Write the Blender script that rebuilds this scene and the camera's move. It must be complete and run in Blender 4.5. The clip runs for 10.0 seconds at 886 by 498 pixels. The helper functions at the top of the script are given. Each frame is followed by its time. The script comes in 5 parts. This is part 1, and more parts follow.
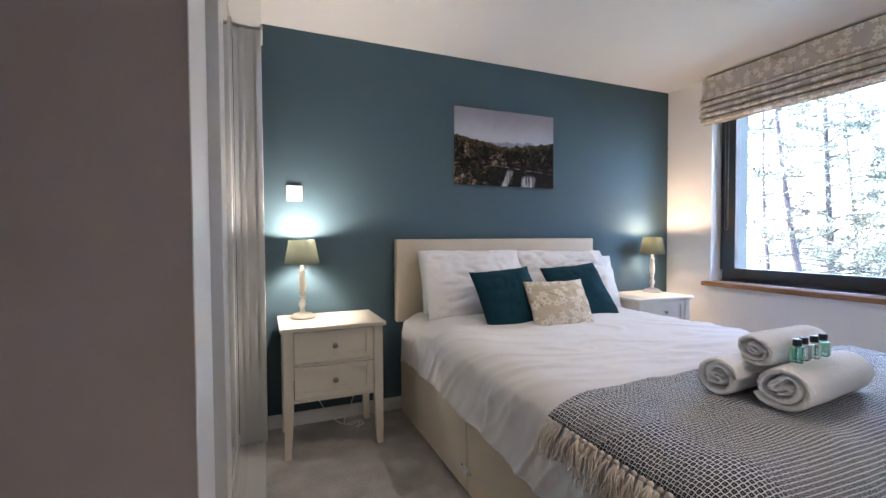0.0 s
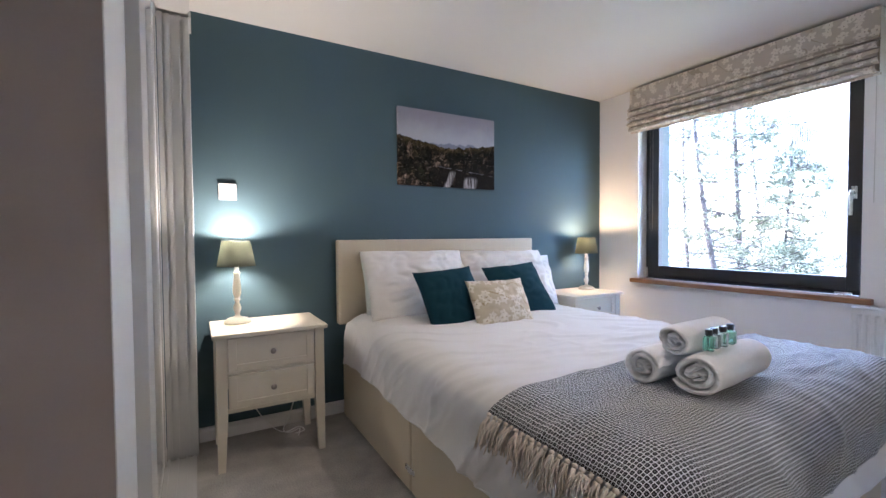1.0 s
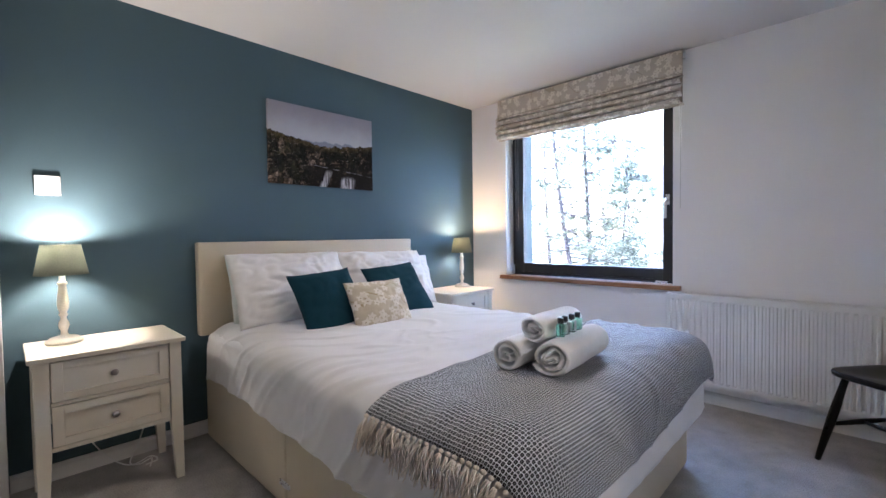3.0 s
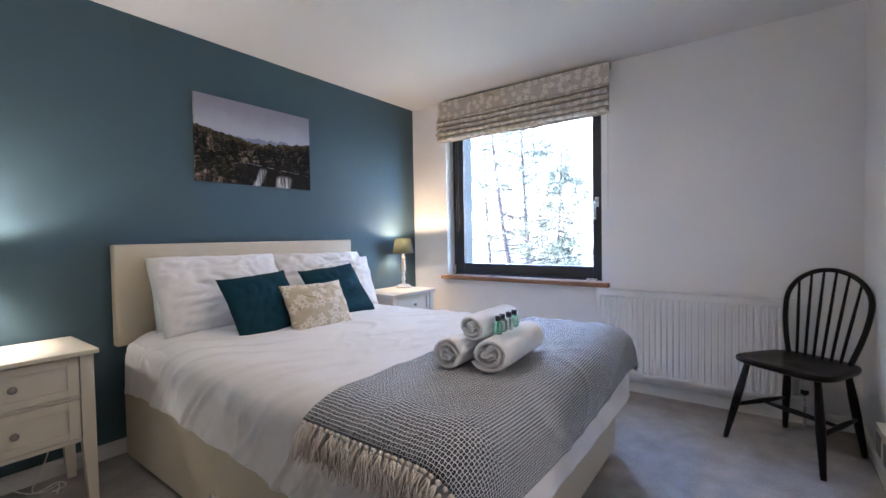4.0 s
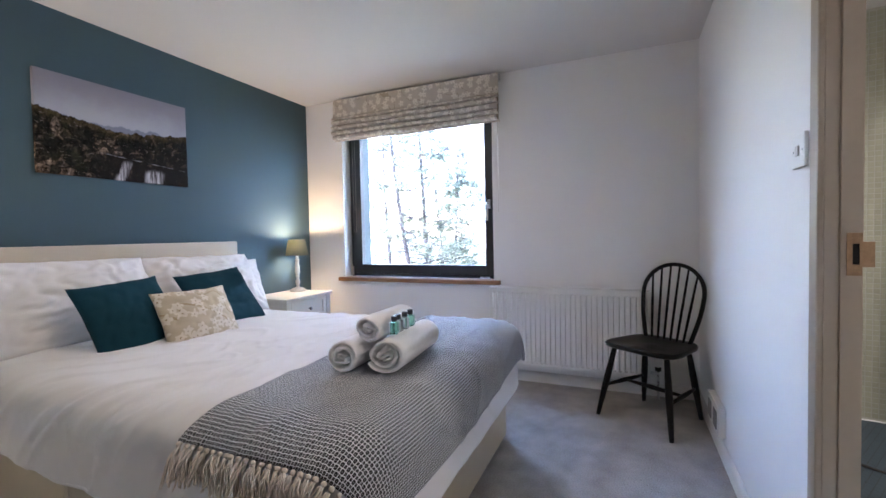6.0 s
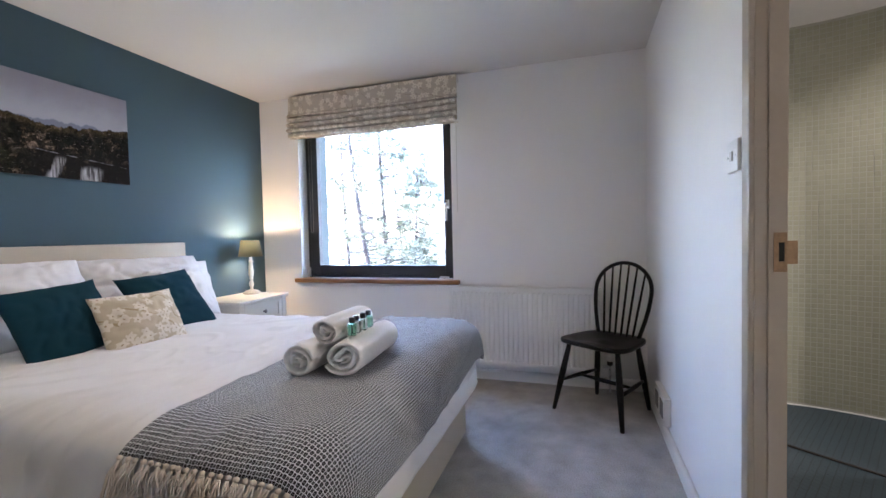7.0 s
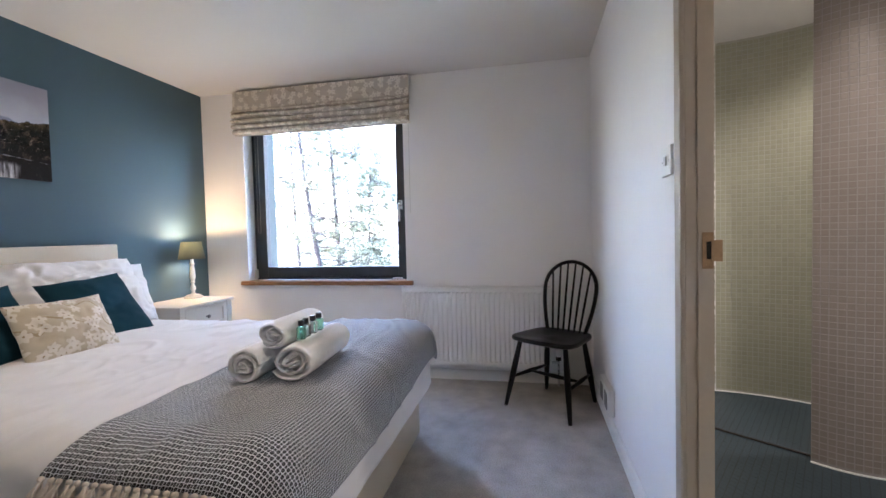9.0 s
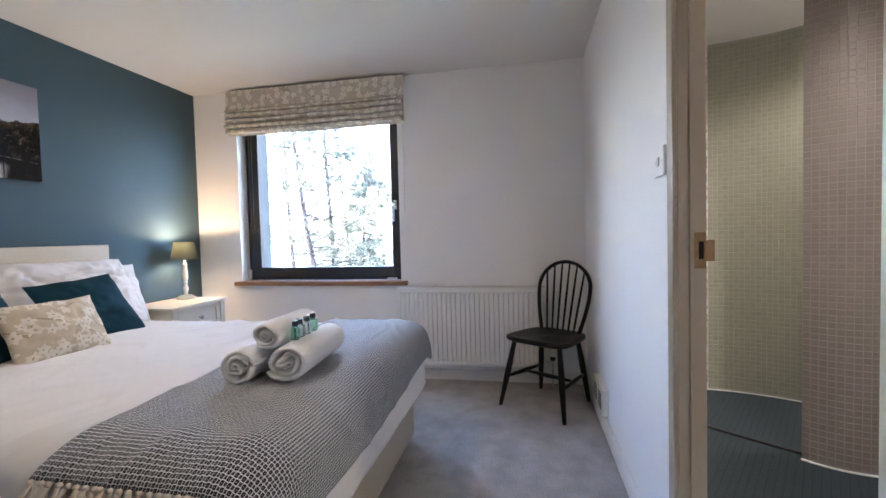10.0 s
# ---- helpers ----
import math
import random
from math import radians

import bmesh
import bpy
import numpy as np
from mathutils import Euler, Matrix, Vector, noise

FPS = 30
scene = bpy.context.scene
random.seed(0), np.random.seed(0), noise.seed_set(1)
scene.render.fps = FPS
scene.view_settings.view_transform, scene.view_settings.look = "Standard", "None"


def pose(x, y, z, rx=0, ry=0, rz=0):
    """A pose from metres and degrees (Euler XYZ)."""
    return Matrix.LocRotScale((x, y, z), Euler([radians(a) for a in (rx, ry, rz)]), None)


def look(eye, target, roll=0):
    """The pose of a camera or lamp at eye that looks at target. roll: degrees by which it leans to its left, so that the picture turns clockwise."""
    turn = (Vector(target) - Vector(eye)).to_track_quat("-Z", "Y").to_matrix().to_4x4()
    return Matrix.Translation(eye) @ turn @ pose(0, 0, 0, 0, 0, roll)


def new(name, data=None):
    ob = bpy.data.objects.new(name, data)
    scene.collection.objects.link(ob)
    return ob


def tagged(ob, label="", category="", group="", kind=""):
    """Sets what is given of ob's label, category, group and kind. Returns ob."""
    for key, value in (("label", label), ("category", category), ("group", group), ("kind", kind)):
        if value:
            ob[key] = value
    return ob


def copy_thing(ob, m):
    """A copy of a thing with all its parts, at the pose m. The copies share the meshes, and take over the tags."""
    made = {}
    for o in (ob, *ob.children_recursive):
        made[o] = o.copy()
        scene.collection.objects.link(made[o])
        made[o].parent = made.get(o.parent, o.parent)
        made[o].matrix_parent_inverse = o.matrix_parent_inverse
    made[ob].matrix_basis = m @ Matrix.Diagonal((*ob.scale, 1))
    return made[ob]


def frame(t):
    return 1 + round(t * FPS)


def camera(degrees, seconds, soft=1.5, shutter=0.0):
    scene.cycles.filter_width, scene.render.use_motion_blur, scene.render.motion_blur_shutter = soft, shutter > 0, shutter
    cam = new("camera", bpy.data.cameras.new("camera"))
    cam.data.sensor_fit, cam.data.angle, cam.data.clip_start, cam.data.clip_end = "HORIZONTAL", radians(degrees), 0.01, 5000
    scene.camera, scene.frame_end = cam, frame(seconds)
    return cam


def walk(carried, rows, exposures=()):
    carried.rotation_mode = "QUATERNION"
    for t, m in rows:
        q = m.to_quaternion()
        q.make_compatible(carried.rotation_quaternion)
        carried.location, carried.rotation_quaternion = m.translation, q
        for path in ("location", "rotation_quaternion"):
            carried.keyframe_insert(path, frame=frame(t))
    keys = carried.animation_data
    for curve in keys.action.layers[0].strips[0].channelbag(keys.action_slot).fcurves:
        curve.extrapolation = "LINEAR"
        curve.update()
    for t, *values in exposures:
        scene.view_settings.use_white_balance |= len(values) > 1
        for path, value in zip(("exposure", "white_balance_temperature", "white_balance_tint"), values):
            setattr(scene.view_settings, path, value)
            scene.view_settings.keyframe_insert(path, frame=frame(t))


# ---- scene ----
# ---- camera: a slow pan on a tripod head, lens a hand's width ahead of the pivot ----
EXPOSURE = 5.54
cam = camera(92.05, 10.0)
PATH = [  # seconds, x, y, z, pitch, roll, yaw
    (0, -3.0608, -2.5431, 1.0640, -1.647, 0.319, -22.633),
    (0.5, -3.0581, -2.5468, 1.0640, -1.670, 0.320, -25.913),
    (1, -3.0551, -2.5515, 1.0640, -1.643, 0.424, -30.036),
    (1.5, -3.0524, -2.5563, 1.0640, -1.652, 0.550, -34.001),
    (2, -3.0501, -2.5614, 1.0640, -1.666, 0.625, -38.119),
    (2.5, -3.0482, -2.5663, 1.0640, -1.692, 0.700, -41.892),
    (4, -3.0446, -2.5818, 1.0640, -1.733, 0.993, -53.485),
    (4.5, -3.0441, -2.5865, 1.0640, -1.764, 1.076, -56.908),
    (5, -3.0440, -2.5913, 1.0640, -1.818, 1.150, -60.436),
    (5.5, -3.0441, -2.5959, 1.0640, -1.845, 1.155, -63.793),
    (7, -3.0455, -2.6073, 1.0640, -1.985, 1.292, -72.145),
    (7.5, -3.0462, -2.6104, 1.0640, -2.001, 1.329, -74.478),
    (8, -3.0468, -2.6128, 1.0640, -2.026, 1.379, -76.226),
    (8.5, -3.0473, -2.6145, 1.0640, -2.062, 1.441, -77.563),
    (9, -3.0476, -2.6155, 1.0640, -2.071, 1.441, -78.289),
    (9.5, -3.0478, -2.6161, 1.0640, -2.081, 1.399, -78.756),
    (10, -3.0479, -2.6164, 1.0640, -2.067, 1.464, -79.008),
]
walk(cam, [(t, pose(x, y, z, 90 + p, r, w)) for t, x, y, z, p, r, w in PATH], [(0.0, EXPOSURE, 5790, 22), (2.5, EXPOSURE, 5660, 22), (5.5, EXPOSURE, 5690, 22), (8.0, EXPOSURE, 5910, 22), (10.0, EXPOSURE, 6000, 22)])
# ---- sky, sun and large lights ----
world = bpy.data.worlds.new("sky")
scene.world = world
world.use_nodes = True
sky = world.node_tree.nodes.new("ShaderNodeTexSky")
sky.sky_type, sky.sun_disc = "NISHITA", False
sky.sun_elevation, sky.sun_rotation = radians(48), radians(-27)
sky.dust_density, sky.air_density, sky.ozone_density = 0.9, 1.2, 1.6
world.node_tree.links.new(sky.outputs[0], world.node_tree.nodes["Background"].inputs[0])
world.node_tree.nodes["Background"].inputs[1].default_value = 0.15

sun_data = bpy.data.lights.new("sun", "SUN")
sun_data.energy, sun_data.angle, sun_data.color = 1.0, radians(0.6), (1.0, 0.93, 0.84)
sun = new("sun", sun_data)
sun.matrix_world = look((-3.04, 5.96, 7.43), (0, 0, 0))


def lamp_point(name, at, watts, colour, radius):
    data = bpy.data.lights.new(name, "POINT")
    data.energy, data.color, data.shadow_soft_size = watts, colour, radius
    ob = new(name, data)
    ob.location = at
    return ob


# ---- materials ----
def nodes_of(m):
    return m.node_tree.nodes, m.node_tree.links


def val(n, links, op, a, b=None, c=None):
    """A math node; a, b and c are numbers or sockets."""
    k = n.new("ShaderNodeMath")
    k.operation = op
    for i, s in enumerate((a, b, c)):
        if s is None:
            continue
        if isinstance(s, (int, float)):
            k.inputs[i].default_value = s
        else:
            links.new(s, k.inputs[i])
    return k.outputs[0]


def mixed(n, links, fac, a, b):
    k = n.new("ShaderNodeMix")
    k.data_type = "RGBA"
    for i, s in ((0, fac), (6, a), (7, b)):
        if isinstance(s, (int, float)):
            k.inputs[i].default_value = s
        elif isinstance(s, tuple):
            k.inputs[i].default_value = (*s, 1)
        else:
            links.new(s, k.inputs[i])
    return k.outputs[2]


def mat(name, colour, rough=0.6, metal=0.0, vary=0.06, scale=6.0, grain=300.0, bump=0.05, depth=0.002, second=None, random_hue=0.0, **extra):
    """Painted, woven or mineral surface: a broad mottling, a fine grain and a fine relief."""
    m = bpy.data.materials.new(name)
    m.use_nodes = True
    n, links = nodes_of(m)
    b = n["Principled BSDF"]
    tex = n.new("ShaderNodeTexCoord")
    broad = n.new("ShaderNodeTexNoise")
    broad.inputs["Scale"].default_value, broad.inputs["Detail"].default_value = scale, 5
    fine = n.new("ShaderNodeTexNoise")
    fine.inputs["Scale"].default_value, fine.inputs["Detail"].default_value = grain, 3
    for k in (broad, fine):
        links.new(tex.outputs["Object"], k.inputs["Vector"])
    dark = tuple(max(0, c * (1 - 2 * vary)) for c in colour)
    light = tuple(min(1, c * (1 + 2 * vary)) for c in (second or colour))
    f = val(n, links, "ADD", val(n, links, "MULTIPLY", broad.outputs[0], 0.6), val(n, links, "MULTIPLY", fine.outputs[0], 0.4))
    if random_hue:
        info = n.new("ShaderNodeObjectInfo")
        geo = n.new("ShaderNodeNewGeometry")
        r = val(n, links, "FRACT", val(n, links, "ADD", info.outputs["Random"], geo.outputs["Random Per Island"]))
        f = val(n, links, "ADD", f, val(n, links, "MULTIPLY", val(n, links, "SUBTRACT", r, 0.5), random_hue))
    links.new(mixed(n, links, f, dark, light), b.inputs["Base Color"])
    b.inputs["Roughness"].default_value, b.inputs["Metallic"].default_value = rough, metal
    links.new(val(n, links, "MULTIPLY_ADD", broad.outputs[0], 0.12, rough - 0.06), b.inputs["Roughness"])
    if bump:
        k = n.new("ShaderNodeBump")
        k.inputs["Strength"].default_value, k.inputs["Distance"].default_value = bump, depth
        links.new(fine.outputs[0], k.inputs["Height"])
        links.new(k.outputs[0], b.inputs["Normal"])
    for key, v in extra.items():
        b.inputs[key.replace("_", " ")].default_value = v
    return m


WHITE = mat("white_paint", (0.85, 0.84, 0.825), 0.75, vary=0.02, scale=3, grain=90, bump=0.06)
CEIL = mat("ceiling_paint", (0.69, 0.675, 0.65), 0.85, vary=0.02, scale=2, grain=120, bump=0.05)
TEAL_WALL = mat("teal_wall_paint", (0.062, 0.110, 0.136), 0.85, vary=0.05, scale=3, grain=110, bump=0.08)
TAUPE = mat("taupe_paint", (0.43, 0.365, 0.335), 0.6, vary=0.04, scale=4, grain=150, bump=0.05)
GLOSS = mat("white_gloss_trim", (0.80, 0.79, 0.76), 0.32, vary=0.03, scale=8, grain=60, bump=0.03)
# cream gloss with the doorway's shade mixed into its base colour
SHADED_LINING = mat("shaded_cream_gloss_lining", (0.39, 0.325, 0.255), 0.4, vary=0.05, scale=9, grain=60, bump=0.05)
CREAM = mat("cream_furniture_paint", (0.64, 0.585, 0.48), 0.42, vary=0.03, scale=7, grain=80, bump=0.04)
CREAM_LAMP = mat("cream_distressed_wood", (0.74, 0.69, 0.58), 0.5, vary=0.08, scale=30, grain=200, bump=0.1)
LEATHER = mat("cream_leatherette", (0.57, 0.50, 0.375), 0.45, vary=0.05, scale=5, grain=420, bump=0.25, depth=0.001)
COTTON = mat("white_cotton", (0.80, 0.785, 0.77), 0.85, vary=0.02, scale=9, grain=700, bump=0.12, depth=0.001, Sheen_Weight=0.15)


def creased(m, scale=6.0, strength=0.35, distance=0.02):
    """Adds the soft random creases of washed cotton to a cloth."""
    n, links = nodes_of(m)
    b = n["Principled BSDF"]
    tex, k, bp = n.new("ShaderNodeTexCoord"), n.new("ShaderNodeTexNoise"), n.new("ShaderNodeBump")
    k.noise_type = "RIDGED_MULTIFRACTAL"
    k.inputs["Scale"].default_value, k.inputs["Detail"].default_value, k.inputs["Distortion"].default_value = scale, 2, 1.2
    links.new(tex.outputs["Object"], k.inputs["Vector"])
    bp.inputs["Strength"].default_value, bp.inputs["Distance"].default_value = strength, distance
    links.new(k.outputs[0], bp.inputs["Height"])
    links.new(b.inputs["Normal"].links[0].from_socket, bp.inputs["Normal"])
    links.new(bp.outputs[0], b.inputs["Normal"])


creased(COTTON, 3.2, 0.35, 0.012)
SHEET = mat("pale_mint_sheet", (0.75, 0.80, 0.78), 0.85, vary=0.03, scale=9, grain=700, bump=0.1)
TOWELLING = mat("white_towelling", (0.95, 0.935, 0.91), 0.97, vary=0.05, scale=30, grain=210, bump=0.8, depth=0.004, Sheen_Weight=0.5)
TEAL_CLOTH = mat("teal_cushion_cloth", (0.007, 0.044, 0.070), 0.92, vary=0.12, scale=12, grain=600, bump=0.3, depth=0.001, Specular_IOR_Level=0.2)
FRINGE = mat("cream_cotton_fringe", (0.80, 0.72, 0.62), 0.9, vary=0.12, scale=40, grain=300, bump=0.4)
ANTHRACITE = mat("anthracite_window_frame", (0.018, 0.020, 0.024), 0.38, vary=0.08, scale=10, grain=200, bump=0.05)
BLACK = mat("black_painted_wood", (0.0030, 0.0030, 0.0038), 0.30, vary=0.2, scale=14, grain=120, bump=0.08, Specular_IOR_Level=0.3)
CAP = mat("black_plastic", (0.012, 0.012, 0.012), 0.3, vary=0.1, scale=50, bump=0)
RAD = mat("white_radiator_enamel", (0.80, 0.80, 0.77), 0.35, vary=0.02, scale=6, grain=50, bump=0.02)
PLASTIC = mat("white_plastic", (0.82, 0.82, 0.80), 0.35, vary=0.02, scale=10, bump=0.0)
CHROME = mat("satin_chrome", (0.62, 0.62, 0.62), 0.28, metal=1.0, vary=0.05, scale=40, bump=0)
PEWTER = mat("pewter_knob", (0.30, 0.27, 0.25), 0.35, metal=1.0, vary=0.15, scale=60, bump=0.1)
BRASS = mat("worn_brass", (0.26, 0.17, 0.10), 0.42, metal=0.9, vary=0.25, scale=60, bump=0.1)
HOLE = mat("dark_recess", (0.01, 0.01, 0.01), 0.9, vary=0.1, bump=0)
GROUT = mat("pale_grout", (0.43, 0.43, 0.37), 0.9, vary=0.1, scale=12, grain=200, bump=0.2)
GREEN_TILE = mat("sage_mosaic_tile", (0.36, 0.36, 0.27), 0.42, vary=0.05, scale=5, grain=80, bump=0.02, random_hue=0.5)
MAUVE_TILE = mat("mauve_mosaic_tile", (0.235, 0.20, 0.18), 0.42, vary=0.05, scale=5, grain=80, bump=0.02, random_hue=0.5)
STRIP = mat("rubber_strip", (0.03, 0.025, 0.022), 0.6, vary=0.2, bump=0.1)
ALU = mat("white_door_profile", (0.54, 0.54, 0.525), 0.3, vary=0.03, scale=8, bump=0.02)
SCREEN = mat("bead_chain_plastic", (0.62, 0.61, 0.58), 0.5, vary=0.05, bump=0)


def wood(name, dark, light, rough=0.4):
    m = bpy.data.materials.new(name)
    m.use_nodes = True
    n, links = nodes_of(m)
    b = n["Principled BSDF"]
    tex, mp = n.new("ShaderNodeTexCoord"), n.new("ShaderNodeMapping")
    mp.inputs["Scale"].default_value = (26, 1.6, 26)
    links.new(tex.outputs["Object"], mp.inputs["Vector"])
    k = n.new("ShaderNodeTexNoise")
    k.inputs["Scale"].default_value, k.inputs["Detail"].default_value, k.inputs["Distortion"].default_value = 3.0, 8, 1.2
    links.new(mp.outputs[0], k.inputs["Vector"])
    ramp = n.new("ShaderNodeValToRGB")
    ramp.color_ramp.elements[0].position, ramp.color_ramp.elements[1].position = 0.3, 0.7
    ramp.color_ramp.elements[0].color, ramp.color_ramp.elements[1].color = (*dark, 1), (*light, 1)
    links.new(k.outputs[0], ramp.inputs[0])
    links.new(ramp.outputs[0], b.inputs["Base Color"])
    b.inputs["Roughness"].default_value = rough
    bp = n.new("ShaderNodeBump")
    bp.inputs["Strength"].default_value, bp.inputs["Distance"].default_value = 0.15, 0.001
    links.new(k.outputs[0], bp.inputs["Height"])
    links.new(bp.outputs[0], b.inputs["Normal"])
    return m


OAK = wood("oiled_oak", (0.20, 0.085, 0.03), (0.38, 0.19, 0.08))


def carpet_material():
    m = mat("grey_cut_pile_carpet", (0.35, 0.335, 0.315), 0.97, vary=0.30, scale=9.0, grain=130, bump=1.0, depth=0.006, second=(0.42, 0.40, 0.375))
    return m


CARPET = carpet_material()


def vinyl_material():
    """Blue-grey safety vinyl with a raised diamond texture."""
    m = mat("blue_grey_vinyl", (0.036, 0.058, 0.074), 0.45, vary=0.12, scale=5, grain=250, bump=0.1)
    n, links = nodes_of(m)
    b = n["Principled BSDF"]
    tex = n.new("ShaderNodeTexCoord")
    sep = n.new("ShaderNodeSeparateXYZ")
    links.new(tex.outputs["Object"], sep.inputs[0])
    hs = []
    for sx, sy in ((0.6, 1.0), (-0.6, 1.0)):
        u = val(n, links, "ADD", val(n, links, "MULTIPLY", sep.outputs[0], sx * 30), val(n, links, "MULTIPLY", sep.outputs[1], sy * 30))
        hs.append(val(n, links, "GREATER_THAN", val(n, links, "FRACT", u), 0.16))
    h = val(n, links, "MULTIPLY", hs[0], hs[1])
    bp = n.new("ShaderNodeBump")
    bp.inputs["Strength"].default_value, bp.inputs["Distance"].default_value = 0.6, 0.003
    links.new(h, bp.inputs["Height"])
    links.new(bp.outputs[0], b.inputs["Normal"])
    old = b.inputs["Base Color"].links[0].from_socket
    links.new(mixed(n, links, h, (0.022, 0.032, 0.038), old), b.inputs["Base Color"])
    return m


VINYL = vinyl_material()


def weave_material():
    """Black and cream grid weave, by the cloth's own metres."""
    m = mat("grid_weave", (0.010, 0.012, 0.018), 0.8, vary=0.2, scale=14, grain=900, bump=0.3, Sheen_Weight=0.2)
    n, links = nodes_of(m)
    b = n["Principled BSDF"]
    uv = n.new("ShaderNodeUVMap")
    sep = n.new("ShaderNodeSeparateXYZ")
    links.new(uv.outputs[0], sep.inputs[0])
    wob = n.new("ShaderNodeTexNoise")
    wob.inputs["Scale"].default_value = 9
    links.new(uv.outputs[0], wob.inputs["Vector"])
    cells = []
    for i, size in ((0, 0.0077), (1, 0.0077)):
        a = val(n, links, "ADD", sep.outputs[i], val(n, links, "MULTIPLY", wob.outputs[0], 0.0015))
        sway = val(n, links, "MULTIPLY", val(n, links, "SINE", val(n, links, "MULTIPLY", sep.outputs[1 - i], math.pi / size)), val(n, links, "COSINE", val(n, links, "MULTIPLY", sep.outputs[i], math.pi / size)))
        a = val(n, links, "ADD", a, val(n, links, "MULTIPLY", sway, 0.08 * size))
        cells.append(val(n, links, "ABSOLUTE", val(n, links, "SUBTRACT", val(n, links, "FRACT", val(n, links, "DIVIDE", a, size)), 0.5)))
    far = val(n, links, "MAXIMUM", cells[0], cells[1])
    line = val(n, links, "GREATER_THAN", far, 0.400)
    ring = val(n, links, "LESS_THAN", far, 0.10)
    pale = val(n, links, "MAXIMUM", line, val(n, links, "MULTIPLY", ring, 0.30))
    fray = n.new("ShaderNodeTexNoise")
    fray.inputs["Scale"].default_value, fray.inputs["Detail"].default_value = 60, 4
    links.new(uv.outputs[0], fray.inputs["Vector"])
    pale = val(n, links, "MULTIPLY", pale, val(n, links, "MULTIPLY_ADD", fray.outputs[0], 0.6, 0.72))
    old = b.inputs["Base Color"].links[0].from_socket
    links.new(mixed(n, links, pale, old, (0.82, 0.85, 0.88)), b.inputs["Base Color"])
    bp = n.new("ShaderNodeBump")
    bp.inputs["Strength"].default_value, bp.inputs["Distance"].default_value = 0.5, 0.002
    links.new(pale, bp.inputs["Height"])
    links.new(bp.outputs[0], b.inputs["Normal"])
    return m


WEAVE = weave_material()


def blossom_material(name, ground, stem_colour, size):
    """Linen printed with cream blossoms on thin stems; uses the cloth's own metres."""
    m = mat(name, ground, 0.88, vary=0.07, scale=10, grain=800, bump=0.3, depth=0.001)
    n, links = nodes_of(m)
    b = n["Principled BSDF"]
    uv = n.new("ShaderNodeUVMap")
    old = b.inputs["Base Color"].links[0].from_socket
    wav = n.new("ShaderNodeTexNoise")
    wav.inputs["Scale"].default_value, wav.inputs["Detail"].default_value = 0.28 / size, 1
    links.new(uv.outputs[0], wav.inputs["Vector"])
    stem = val(n, links, "LESS_THAN", val(n, links, "ABSOLUTE", val(n, links, "SUBTRACT", wav.outputs[0], 0.5)), 0.006)
    col = mixed(n, links, stem, old, stem_colour)
    for shift in (0.0, 7.3):
        mp = n.new("ShaderNodeMapping")
        mp.inputs["Location"].default_value = (shift, shift * 0.7, 0)
        soft_edge = n.new("ShaderNodeTexNoise")
        soft_edge.inputs["Scale"].default_value, soft_edge.inputs["Detail"].default_value = 1.6 / size, 2
        links.new(uv.outputs[0], soft_edge.inputs["Vector"])
        bend = n.new("ShaderNodeVectorMath")
        bend.operation = "MULTIPLY_ADD"
        bend.inputs[1].default_value = (0.45 * size, 0.45 * size, 0)
        links.new(soft_edge.outputs["Color"], bend.inputs[0])
        links.new(uv.outputs[0], bend.inputs[2])
        links.new(bend.outputs[0], mp.inputs["Vector"])
        vo = n.new("ShaderNodeTexVoronoi")
        vo.voronoi_dimensions = "2D"
        vo.inputs["Scale"].default_value, vo.inputs["Randomness"].default_value = 1 / size, 0.75
        links.new(mp.outputs[0], vo.inputs["Vector"])
        sub = n.new("ShaderNodeVectorMath")
        sub.operation = "SUBTRACT"
        links.new(mp.outputs[0], sub.inputs[0])
        links.new(vo.outputs["Position"], sub.inputs[1])
        sep = n.new("ShaderNodeSeparateXYZ")
        links.new(sub.outputs[0], sep.inputs[0])
        r = n.new("ShaderNodeVectorMath")
        r.operation = "LENGTH"
        links.new(sub.outputs[0], r.inputs[0])
        r = r.outputs["Value"]
        turn = val(n, links, "MULTIPLY", val(n, links, "ARCTAN2", sep.outputs[1], sep.outputs[0]), 5)
        petal = val(n, links, "MULTIPLY_ADD", val(n, links, "COSINE", turn), 0.08 * size, 0.29 * size)
        keep = n.new("ShaderNodeSeparateColor")
        links.new(vo.outputs["Color"], keep.inputs[0])
        flower = val(n, links, "MULTIPLY", val(n, links, "LESS_THAN", r, petal), val(n, links, "GREATER_THAN", keep.outputs[0], 0.30))
        eye = val(n, links, "MULTIPLY", val(n, links, "LESS_THAN", r, 0.05 * size), flower)
        col = mixed(n, links, flower, col, (0.76, 0.71, 0.62))
        col = mixed(n, links, eye, col, stem_colour)
    links.new(col, b.inputs["Base Color"])
    return m


BLIND_CLOTH = blossom_material("floral_blind_linen", (0.55, 0.495, 0.42), (0.42, 0.36, 0.28), 0.064)
FLORAL = blossom_material("floral_cushion_linen", (0.58, 0.51, 0.38), (0.40, 0.32, 0.20), 0.066)


